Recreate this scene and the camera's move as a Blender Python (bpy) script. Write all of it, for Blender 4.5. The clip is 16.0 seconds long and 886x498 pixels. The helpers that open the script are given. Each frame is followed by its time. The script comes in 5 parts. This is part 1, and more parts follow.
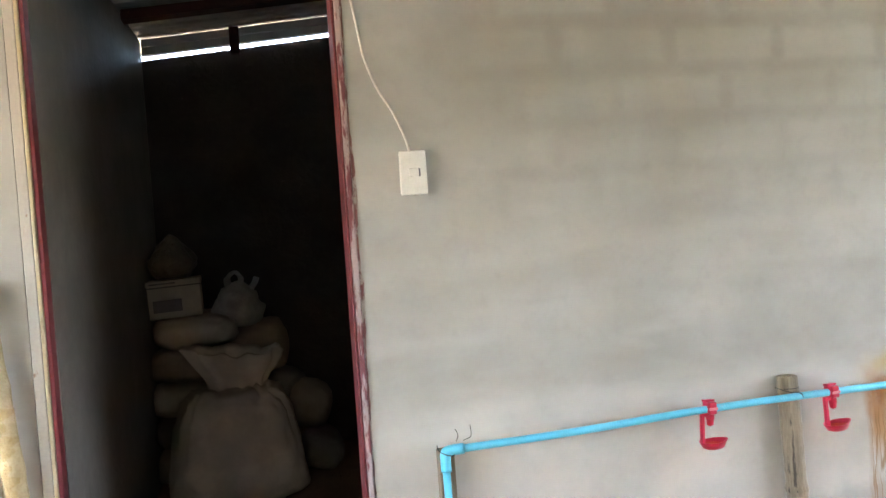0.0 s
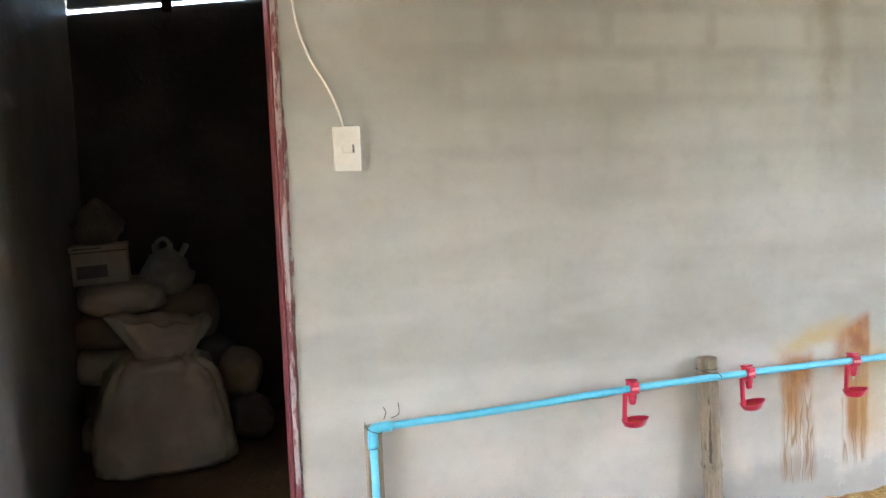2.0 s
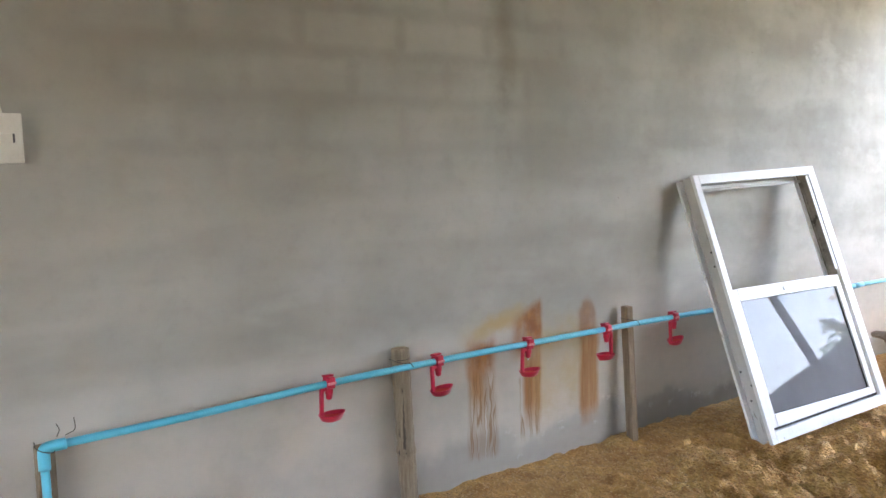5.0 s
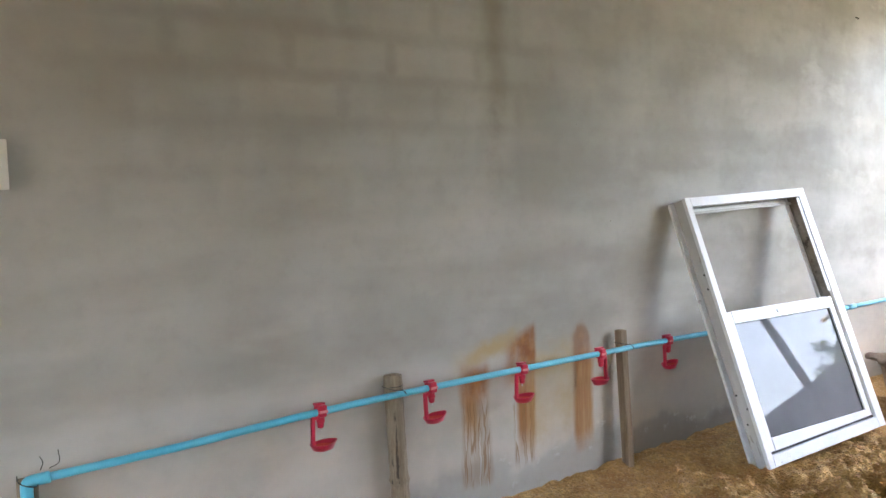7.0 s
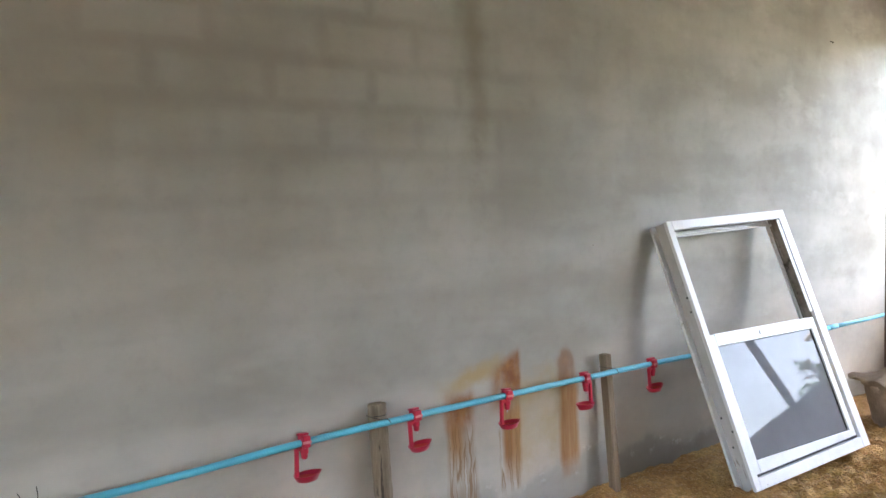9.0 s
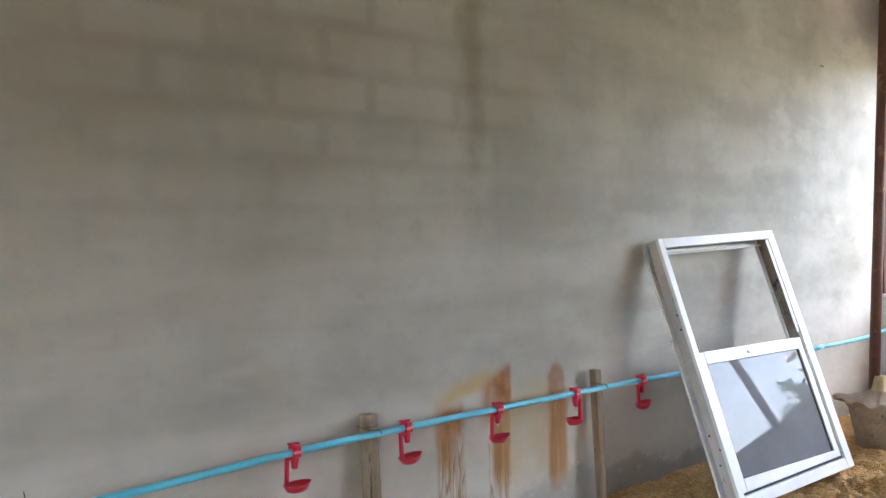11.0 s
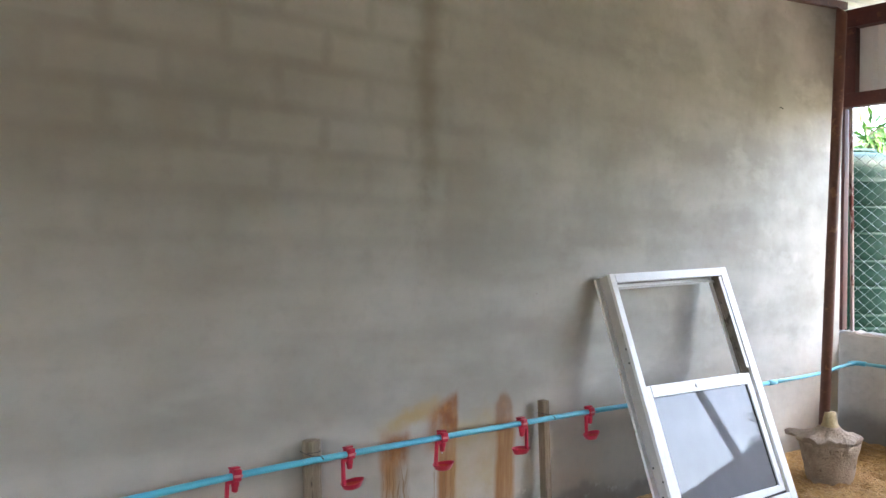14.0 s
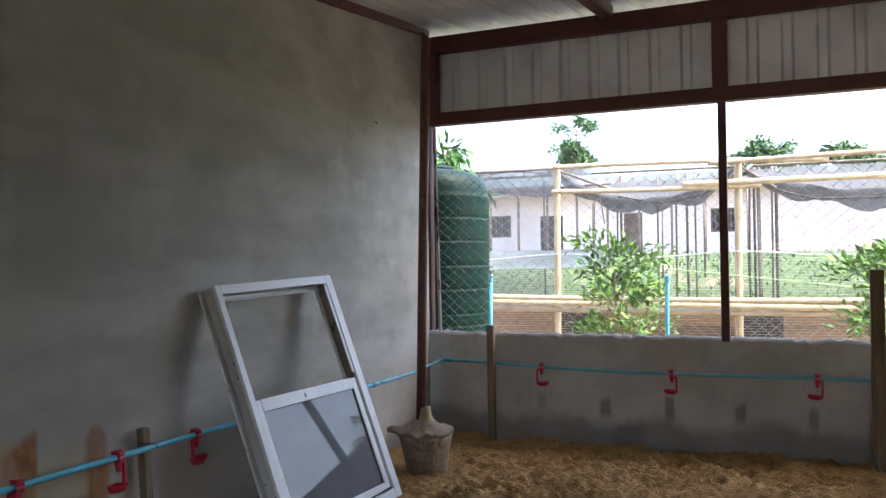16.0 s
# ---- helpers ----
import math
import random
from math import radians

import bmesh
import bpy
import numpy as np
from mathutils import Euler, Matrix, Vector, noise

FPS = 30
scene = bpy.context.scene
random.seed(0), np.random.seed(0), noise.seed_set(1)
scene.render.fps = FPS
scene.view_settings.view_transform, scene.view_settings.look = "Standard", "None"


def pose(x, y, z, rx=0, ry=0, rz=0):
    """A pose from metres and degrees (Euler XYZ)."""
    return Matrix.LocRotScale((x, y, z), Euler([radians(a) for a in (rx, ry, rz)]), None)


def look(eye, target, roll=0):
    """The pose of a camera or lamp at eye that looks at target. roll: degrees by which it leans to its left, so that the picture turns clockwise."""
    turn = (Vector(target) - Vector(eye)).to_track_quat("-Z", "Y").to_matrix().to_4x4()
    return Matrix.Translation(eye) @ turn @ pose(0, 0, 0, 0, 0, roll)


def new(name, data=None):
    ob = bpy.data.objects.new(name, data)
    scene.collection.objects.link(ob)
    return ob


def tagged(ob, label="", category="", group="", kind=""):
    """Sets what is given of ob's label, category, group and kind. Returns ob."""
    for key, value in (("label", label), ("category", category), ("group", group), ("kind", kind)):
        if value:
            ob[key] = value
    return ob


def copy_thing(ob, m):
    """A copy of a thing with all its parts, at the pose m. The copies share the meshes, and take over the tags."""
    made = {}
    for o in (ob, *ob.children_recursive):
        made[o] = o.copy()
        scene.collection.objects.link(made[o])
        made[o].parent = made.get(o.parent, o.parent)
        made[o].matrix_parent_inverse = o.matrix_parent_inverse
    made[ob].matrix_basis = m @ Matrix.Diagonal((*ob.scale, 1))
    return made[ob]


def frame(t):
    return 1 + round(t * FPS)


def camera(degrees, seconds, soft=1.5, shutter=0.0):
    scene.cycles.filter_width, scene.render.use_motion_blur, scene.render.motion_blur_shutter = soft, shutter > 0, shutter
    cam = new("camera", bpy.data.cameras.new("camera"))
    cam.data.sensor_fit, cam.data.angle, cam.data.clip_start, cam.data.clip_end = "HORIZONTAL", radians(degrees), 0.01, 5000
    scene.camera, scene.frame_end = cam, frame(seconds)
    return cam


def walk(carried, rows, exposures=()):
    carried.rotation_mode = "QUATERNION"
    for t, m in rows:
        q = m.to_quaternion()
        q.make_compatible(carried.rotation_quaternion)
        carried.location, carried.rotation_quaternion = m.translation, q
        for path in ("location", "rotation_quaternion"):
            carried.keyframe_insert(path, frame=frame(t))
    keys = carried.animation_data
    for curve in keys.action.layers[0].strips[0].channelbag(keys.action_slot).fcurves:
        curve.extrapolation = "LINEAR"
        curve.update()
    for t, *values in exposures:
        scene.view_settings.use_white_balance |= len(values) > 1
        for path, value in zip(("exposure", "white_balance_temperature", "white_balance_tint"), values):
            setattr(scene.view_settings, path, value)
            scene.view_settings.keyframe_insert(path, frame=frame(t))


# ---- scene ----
cam = camera(57.3, 16.0)
PATH = [
    (0, (0.152, -2.226, 1.011), (0.554, -0.267, 0.951), -4.0),
    (0.5, (0.176, -2.244, 1.0), (0.532, -0.278, 0.914), -4.1),
    (1, (0.18, -2.243, 0.997), (0.595, -0.289, 0.883), -3.8),
    (1.5, (0.153, -2.229, 0.988), (0.591, -0.281, 0.874), -3.3),
    (2, (0.173, -2.221, 1.054), (0.716, -0.302, 0.894), -2.3),
    (2.5, (0.192, -2.223, 1.084), (0.957, -0.383, 0.904), -1.5),
    (3, (0.202, -2.244, 1.059), (1.106, -0.467, 0.896), -1.4),
    (3.5, (0.224, -2.257, 1.068), (1.24, -0.544, 0.885), -0.8),
    (4, (0.239, -2.264, 1.066), (1.357, -0.617, 0.877), -0.3),
    (6.5, (0.244, -2.21, 1.059), (1.414, -0.6, 0.865), -1.5),
    (7, (0.251, -2.217, 1.057), (1.432, -0.608, 0.922), -1.7),
    (7.5, (0.253, -2.219, 1.068), (1.446, -0.619, 0.957), -1.9),
    (8, (0.255, -2.233, 1.077), (1.455, -0.636, 0.98), -2.3),
    (8.5, (0.257, -2.237, 1.068), (1.462, -0.643, 0.984), -2.8),
    (9, (0.258, -2.221, 1.073), (1.471, -0.633, 0.991), -2.3),
    (11.5, (0.213, -2.193, 1.066), (1.46, -0.63, 1.023), -0.6),
    (12, (0.203, -2.19, 1.058), (1.444, -0.622, 1.024), -0.3),
    (12.5, (0.221, -2.232, 1.087), (1.448, -0.654, 1.061), -0.3),
    (13, (0.25, -2.302, 1.094), (1.45, -0.702, 1.073), 0.3),
    (13.5, (0.265, -2.342, 1.107), (1.452, -0.732, 1.1), 0.6),
    (14, (0.291, -2.363, 1.121), (1.552, -0.81, 1.115), 0.7),
    (14.5, (0.329, -2.328, 1.116), (1.787, -0.959, 1.132), -0.1),
    (15, (0.361, -2.247, 1.102), (1.918, -0.993, 1.124), -0.5),
    (15.5, (0.384, -2.261, 1.102), (2.144, -1.312, 1.126), -1.2),
    (16, (0.391, -2.263, 1.098), (2.228, -1.472, 1.128), -0.8),
]
walk(cam, [(t, look(eye, target, roll)) for t, eye, target, roll in PATH],
     [(0, 5.86, 6550, 7.2), (1.5, 5.95, 6550, 7.2), (2, 5.90, 6550, 7.2), (2.5, 5.60, 6550, 7.6), (3.5, 5.22, 6550, 8.9), (4, 5.13, 6550, 8.9), (6.5, 4.97, 6570, 9), (9, 4.90, 6520, 8.5), (12.5, 4.84, 6450, 8.3),
      (14, 4.81, 6400, 8.4), (14.5, 4.62, 6350, 8.8), (15, 4.36, 6270, 9.2), (15.5, 3.88, 6200, 9), (16, 3.22, 6150, 8.7)])

# ---- world, sun ----
world = bpy.data.worlds.new("sky")
scene.world = world
world.use_nodes = True
wn = world.node_tree
sky = wn.nodes.new("ShaderNodeTexSky")
sky.sky_type, sky.sun_disc = "NISHITA", False
sky.sun_elevation, sky.sun_rotation = radians(60), radians(180)
sky.air_density, sky.dust_density, sky.ozone_density = 0.80, 5.0, 0.7
wn.links.new(sky.outputs[0], wn.nodes["Background"].inputs[0])
wn.nodes["Background"].inputs[1].default_value = 0.15
sun_data = bpy.data.lights.new("sun", "SUN")
sun_data.energy, sun_data.angle, sun_data.color = 0.5, radians(30), (1.0, 0.95, 0.88)
sun = new("sun", sun_data)
sun.matrix_world = look((0, 0, 0), (0.03, 0.50, -0.866))


# ---- materials ----
class Net:
    """A small wrapper to write node materials as plain sums."""

    def __init__(self, name):
        self.m = bpy.data.materials.new(name)
        self.m.use_nodes = True
        self.t = self.m.node_tree
        self.b = self.t.nodes["Principled BSDF"]
        self.co = self.t.nodes.new("ShaderNodeTexCoord").outputs["Object"]

    def put(self, socket, value):
        if isinstance(value, bpy.types.NodeSocket):
            self.t.links.new(value, socket)
        elif hasattr(socket.default_value, "__len__") and not hasattr(value, "__len__"):
            socket.default_value = (value, value, value, 1)[: len(socket.default_value)]
        elif hasattr(value, "__len__") and len(value) == 3 and len(socket.default_value) == 4:
            socket.default_value = (*value, 1)
        else:
            socket.default_value = value

    def set(self, **kw):
        for key, value in kw.items():
            self.put(self.b.inputs[key.replace("_", " ")], value)
        return self

    def math(self, op, a, b=0.0, c=0.0, clamp=False):
        n = self.t.nodes.new("ShaderNodeMath")
        n.operation, n.use_clamp = op, clamp
        for s, v in zip(n.inputs, (a, b, c)):
            self.put(s, v)
        return n.outputs[0]

    def add(self, a, b): return self.math("ADD", a, b)
    def sub(self, a, b): return self.math("SUBTRACT", a, b)
    def mul(self, a, b): return self.math("MULTIPLY", a, b)

    def step(self, x, lo, hi):
        """0 below lo, 1 above hi, smooth between."""
        n = self.t.nodes.new("ShaderNodeMapRange")
        n.interpolation_type = "SMOOTHSTEP"
        self.put(n.inputs["Value"], x)
        n.inputs["From Min"].default_value, n.inputs["From Max"].default_value = (lo, hi) if lo < hi else (hi, lo)
        n.inputs["To Min"].default_value, n.inputs["To Max"].default_value = (0, 1) if lo < hi else (1, 0)
        return n.outputs["Result"]

    def xyz(self):
        n = self.t.nodes.new("ShaderNodeSeparateXYZ")
        self.t.links.new(self.co, n.inputs[0])
        return n.outputs

    def stretch(self, x, y, z, co=None):
        n = self.t.nodes.new("ShaderNodeMapping")
        self.t.links.new(co or self.co, n.inputs["Vector"])
        n.inputs["Scale"].default_value = (x, y, z)
        return n.outputs[0]

    def noise(self, scale, detail=4, rough=0.55, co=None):
        n = self.t.nodes.new("ShaderNodeTexNoise")
        n.inputs["Scale"].default_value, n.inputs["Detail"].default_value = scale, detail
        n.inputs["Roughness"].default_value = rough
        self.t.links.new(co or self.co, n.inputs["Vector"])
        return n.outputs["Fac"]

    def cells(self, scale, co=None, feature="F1", out="Distance"):
        n = self.t.nodes.new("ShaderNodeTexVoronoi")
        n.feature = feature
        n.inputs["Scale"].default_value = scale
        self.t.links.new(co or self.co, n.inputs["Vector"])
        return n.outputs[out]

    def rand(self):
        return self.t.nodes.new("ShaderNodeObjectInfo").outputs["Random"]

    def island(self):
        return self.t.nodes.new("ShaderNodeNewGeometry").outputs["Random Per Island"]

    def mix(self, f, a, b, mode="MIX"):
        n = self.t.nodes.new("ShaderNodeMix")
        n.data_type, n.blend_type = "RGBA", mode
        self.put(n.inputs[0], f)
        self.put(n.inputs[6], a)
        self.put(n.inputs[7], b)
        return n.outputs[2]

    def bump(self, h, strength=0.3, distance=0.01, on=None):
        n = self.t.nodes.new("ShaderNodeBump")
        n.inputs["Strength"].default_value, n.inputs["Distance"].default_value = strength, distance
        self.put(n.inputs["Height"], h)
        if on is not None:
            self.t.links.new(on, n.inputs["Normal"])
        self.t.links.new(n.outputs[0], self.b.inputs["Normal"])
        return n.outputs[0]


def surface(name, a, b, scale=8.0, rough=0.7, metal=0.0, relief=0.25, depth=0.004, spots=None, vary=0.0, stretch=(1, 1, 1), **more):
    """A surface of two near tones in large blotches and fine grain, with spots of wear."""
    n = Net(name)
    co = n.stretch(*stretch)
    big, fine = n.noise(scale, 4, 0.6, co), n.noise(scale * 9, 5, 0.6, co)
    f = n.step(n.add(n.mul(big, 0.7), n.mul(fine, 0.3)), 0.32, 0.68)
    col = n.mix(f, a, b)
    if spots:
        tone, amount, size = spots
        col = n.mix(n.step(n.noise(size, 6, 0.7, co), 0.66 - amount, 0.72 - amount), col, tone)
    if vary:
        col = n.mix(n.mul(n.rand(), vary), col, (0.02, 0.015, 0.01))
    n.set(Base_Color=col, Roughness=n.math("ADD", n.mul(fine, 0.25), rough - 0.12, clamp=True), Metallic=metal)
    for key, value in more.items():
        n.set(**{key: value})
    n.bump(n.add(n.mul(big, 0.5), fine), relief, depth)
    return n.m


def main_plaster():
    n = Net("cement_plaster_rust_stained")
    x, y, z = n.xyz()
    flat = n.stretch(1, 0.2, 1)
    bands = n.noise(1.5, 2, 0.5, n.stretch(0.45, 0.2, 1.9))
    cloud, fine, grain = n.noise(2.3, 3, 0.55, flat), n.noise(19, 5, 0.6, flat), n.noise(160, 3, 0.6)
    trowel = n.noise(4.2, 2, 0.5, n.stretch(0.4, 0.2, 1.6))
    col = n.mix(n.step(bands, 0.36, 0.66), (0.330, 0.324, 0.295), (0.443, 0.438, 0.408))
    col = n.mix(n.mul(n.step(cloud, 0.42, 0.72), 0.5), col, (0.485, 0.475, 0.455))
    col = n.mix(n.mul(n.step(trowel, 0.45, 0.8), 0.38), col, (0.300, 0.287, 0.260))
    col = n.mix(n.mul(n.step(fine, 0.45, 0.75), 0.15), col, (0.235, 0.225, 0.205))
    # courses of the blocks that show through the thin coat, more of them high on the wall
    brick = n.t.nodes.new("ShaderNodeTexBrick")
    wave = n.t.nodes.new("ShaderNodeCombineXYZ")
    n.put(wave.inputs[0], n.add(n.sub(x, 0.255), n.mul(n.sub(cloud, 0.5), 0.03)))
    n.put(wave.inputs[1], n.add(n.sub(z, 0.128), n.mul(n.sub(n.noise(3.1, 3, 0.6, flat), 0.5), 0.032)))
    n.t.links.new(wave.outputs[0], brick.inputs["Vector"])
    for key, v in (("Scale", 1.0), ("Brick Width", 0.36), ("Row Height", 0.144), ("Mortar Size", 0.040), ("Mortar Smooth", 1.0), ("Bias", 0.0)):
        brick.inputs[key].default_value = v
    brick.inputs["Color1"].default_value, brick.inputs["Color2"].default_value = (0.2, 0.2, 0.2, 1), (0.8, 0.8, 0.8, 1)
    patchy = n.add(n.mul(n.step(n.noise(1.3, 3, 0.6, flat), 0.32, 0.56), 0.7), 0.3)
    bay = n.add(n.mul(n.mul(n.step(x, 0.55, 0.95), n.step(x, 2.5, 2.05)), 0.75), 0.25)
    high = n.mul(n.mul(n.step(n.add(z, n.mul(n.sub(cloud, 0.5), 0.5)), 0.86, 1.25), patchy), bay)
    col = n.mix(n.mul(n.mul(brick.outputs["Fac"], high), 0.30), col, (0.235, 0.222, 0.190))
    col = n.mix(n.mul(n.mul(n.step(brick.outputs["Color"], 0.3, 0.7), high), 0.17), col, (0.48, 0.468, 0.442))
    upright = n.noise(1.4, 3, 0.5, n.stretch(1.0, 0.2, 0.35))
    col = n.mix(n.mul(n.step(upright, 0.5, 0.78), 0.26), col, (0.25, 0.237, 0.208))
    col = n.mix(n.mul(n.step(upright, 0.46, 0.25), 0.26), col, (0.50, 0.488, 0.465))
    # cloudy trowel patches, more towards the corner, where they paint grazing highlights
    swirl = n.noise(4.2, 4, 0.62, n.stretch(0.55, 0.2, 1.0))
    east = n.add(n.mul(n.step(x, 2.2, 4.4), 0.75), 0.25)
    col = n.mix(n.mul(n.mul(n.step(swirl, 0.50, 0.66), east), 0.44), col, (0.265, 0.256, 0.225))
    col = n.mix(n.mul(n.mul(n.step(swirl, 0.48, 0.34), east), 0.42), col, (0.56, 0.555, 0.53))
    # larger pale and dark blotches by the corner: highlights put into the colour
    patch = n.noise(3.0, 3, 0.5, n.stretch(0.8, 0.2, 1.0))
    far = n.step(n.add(x, n.mul(n.sub(cloud, 0.5), 0.8)), 3.5, 4.4)
    col = n.mix(n.mul(n.mul(n.step(patch, 0.48, 0.62), far), 0.20), col, (0.58, 0.575, 0.55))
    col = n.mix(n.mul(n.mul(n.step(patch, 0.50, 0.36), far), 0.26), col, (0.27, 0.262, 0.235))
    # pale slanting trowel smears and a browner band over the pipe
    slant = n.t.nodes.new("ShaderNodeMapping")
    n.t.links.new(n.co, slant.inputs["Vector"])
    slant.inputs["Rotation"].default_value = (0, radians(-9), 0)
    slant.inputs["Scale"].default_value = (0.60, 0.2, 2.1)
    wipe = n.noise(2.4, 3, 0.5, slant.outputs[0])
    zone = n.add(n.mul(n.mul(n.step(z, 0.28, 0.46), n.step(z, 1.05, 0.70)), 0.8), 0.2)
    col = n.mix(n.mul(n.mul(n.step(wipe, 0.50, 0.70), zone), 0.42), col, (0.53, 0.52, 0.495))
    col = n.mix(n.mul(n.mul(n.step(wipe, 0.45, 0.30), zone), 0.30), col, (0.27, 0.252, 0.225))
    above = n.add(z, n.mul(n.sub(n.noise(2.4, 4, 0.6, n.stretch(1, 0.2, 0.6)), 0.5), 0.22))
    pipe_band = n.mul(n.mul(n.step(above, 0.36, 0.45), n.step(above, 0.60, 0.50)), n.mul(n.step(x, 0.62, 0.95), n.step(x, 1.95, 1.65)))
    col = n.mix(n.mul(pipe_band, 0.16), col, (0.225, 0.20, 0.175))
    # an upright band where two days' plaster meet
    xw = n.add(x, n.mul(n.sub(n.noise(3.0, 4, 0.6, flat), 0.5), 0.16))
    seam = n.mul(n.mul(n.step(xw, 2.04, 2.12), n.step(xw, 2.21, 2.12)), n.step(n.add(z, n.mul(fine, 0.5)), 1.15, 1.9))
    col = n.mix(n.mul(seam, 0.52), col, (0.20, 0.180, 0.125))
    # damp foot of the wall, with a pale bloom along its edge
    edge = n.add(z, n.mul(n.sub(n.noise(2.6, 4, 0.6, n.stretch(1, 0.2, 0.9)), 0.5), 0.42))
    wet = n.mul(n.step(n.add(edge, n.mul(n.sub(fine, 0.5), 0.02)), 0.14, 0.0), n.step(x, 1.2, 1.9))
    col = n.mix(n.mul(wet, n.add(n.mul(n.step(x, 2.55, 3.0), 0.28), 0.30)), col, (0.190, 0.172, 0.142))
    bloom = n.mul(n.mul(n.step(edge, 0.0, 0.05), n.step(edge, 0.11, 0.06)), n.mul(n.step(fine, 0.55, 0.7), n.step(x, 1.9, 2.2)))
    col = n.mix(n.mul(bloom, 0.75), col, (0.62, 0.62, 0.60))
    low = n.mul(n.step(n.add(edge, 0.02), 0.26, 0.10), n.step(n.noise(1.7, 4, 0.6, flat), 0.42, 0.60))
    col = n.mix(n.mul(low, 0.06), col, (0.20, 0.19, 0.17))
    # soft occlusion about the drinking line, painted as faint dark patches
    soft_shade = n.mul(n.step(n.noise(2.2, 4, 0.6, n.stretch(0.8, 0.2, 1.6)), 0.50, 0.72), n.mul(n.step(z, 0.12, 0.30), n.step(z, 0.80, 0.55)))
    col = n.mix(n.mul(soft_shade, 0.09), col, (0.205, 0.185, 0.165))
    # warm light bounced off the husk floor, painted on the foot of the wall
    floor_bounce = n.mul(n.step(n.add(z, n.mul(n.sub(n.noise(1.9, 4, 0.6, flat), 0.5), 0.5)), 0.62, 0.25), n.add(n.mul(n.step(n.noise(5.0, 4, 0.6, flat), 0.35, 0.65), 0.5), 0.5))
    col = n.mix(n.mul(n.mul(floor_bounce, n.step(wet, 0.9, 0.2)), 0.46), col, (0.60, 0.53, 0.445))
    # three rust runs, fed from above, with thin drips at their feet
    sway = n.mul(n.sub(n.noise(5, 4, 0.6, n.stretch(1, 0.2, 0.5)), 0.5), 0.055)
    xs = n.add(x, sway)
    soft = n.mul(n.sub(n.noise(9, 4, 0.65, flat), 0.5), 0.10)
    zs = n.add(z, soft)

    def band(v, lo, hi, s0, s1=None):
        return n.mul(n.step(v, lo, lo + s0), n.step(v, hi, hi - (s1 or s0)))

    def most(*parts):
        total = 0.0
        for p in parts:
            total = n.math("MAXIMUM", total, p)
        return total

    arch = n.sub(x, 2.528)
    head_a = n.mul(band(xs, 1.910, 2.085, 0.045), band(zs, 0.27, 0.485, 0.09))
    tail_a = n.mul(band(xs, 1.925, 2.035, 0.045), band(zs, 0.15, 0.42, 0.12))
    head_b = n.mul(band(xs, 2.115, 2.305, 0.075, 0.022), band(n.add(n.sub(z, n.mul(n.sub(x, 2.29), 0.42)), n.mul(soft, 0.5)), 0.37, 0.590, 0.08, 0.05))
    tail_b = n.mul(band(xs, 2.180, 2.300, 0.030, 0.022), band(zs, 0.04, 0.47, 0.16))
    head_c = n.mul(n.mul(band(xs, 2.462, 2.600, 0.060, 0.045), band(n.add(n.add(z, n.mul(n.mul(arch, arch), 10.0)), n.mul(soft, 0.8)), 0.34, 0.565, 0.10, 0.07)), 0.72)
    tail_c = n.mul(band(xs, 2.478, 2.615, 0.032, 0.032), band(zs, 0.02, 0.46, 0.11))
    heads, tails = most(head_a, head_b, head_c), most(tail_a, tail_b, tail_c)
    streak = n.noise(26, 3, 0.6, n.stretch(1, 0.2, 0.10))
    feed = n.mul(band(n.add(n.sub(z, n.mul(n.sub(x, 2.0), 0.22)), soft), 0.425, 0.545, 0.06), band(xs, 1.86, 2.24, 0.12, 0.06))
    veil = n.mul(band(xs, 2.20, 2.56, 0.10), band(n.add(zs, soft), 0.06, 0.54, 0.16))
    veil = n.mul(most(n.mul(feed, 0.85), n.mul(veil, 0.65)), n.add(n.mul(n.step(n.noise(4, 4, 0.6, flat), 0.30, 0.62), 0.6), 0.4))
    col = n.mix(n.mul(veil, 0.95), col, (0.41, 0.30, 0.125))
    col = n.mix(n.mul(tails, n.add(n.mul(streak, 0.50), 0.58)), col, n.mix(n.step(streak, 0.35, 0.65), (0.39, 0.200, 0.052), (0.285, 0.122, 0.028)))
    col = n.mix(n.mul(heads, n.add(n.mul(n.step(n.noise(11, 4, 0.6, n.stretch(1, 0.2, 0.5)), 0.32, 0.60), 0.42), 0.52)), col, n.mix(n.step(n.add(n.mul(cloud, 0.5), n.mul(fine, 0.5)), 0.40, 0.62), (0.220, 0.080, 0.020), (0.370, 0.165, 0.045)))
    rim = n.mul(n.step(head_c, 0.10, 0.45), n.step(head_c, 0.95, 0.55))
    col = n.mix(n.mul(rim, 0.35), col, (0.22, 0.10, 0.035))
    wavy = n.t.nodes.new("ShaderNodeCombineXYZ")
    n.put(wavy.inputs[0], n.add(x, n.mul(n.sub(n.noise(16, 2, 0.5, n.stretch(0.4, 0.2, 1)), 0.5), 0.022)))
    n.put(wavy.inputs[1], n.mul(z, 0.05))
    off = n.math("ABSOLUTE", n.sub(n.noise(26, 2, 0.5, wavy.outputs[0]), 0.5))
    thin = n.add(n.mul(n.step(off, 0.060, 0.02), 0.45), n.mul(n.mul(n.step(off, 0.040, 0.060), n.step(off, 0.090, 0.068)), 1.0))
    drips = most(n.mul(band(xs, 1.925, 2.075, 0.02), band(zs, 0.0, 0.36, 0.05, 0.08)), n.mul(band(xs, 2.165, 2.295, 0.02), band(zs, 0.02, 0.33, 0.05, 0.08)))
    col = n.mix(n.mul(n.mul(drips, thin), 0.78), col, (0.225, 0.125, 0.050))
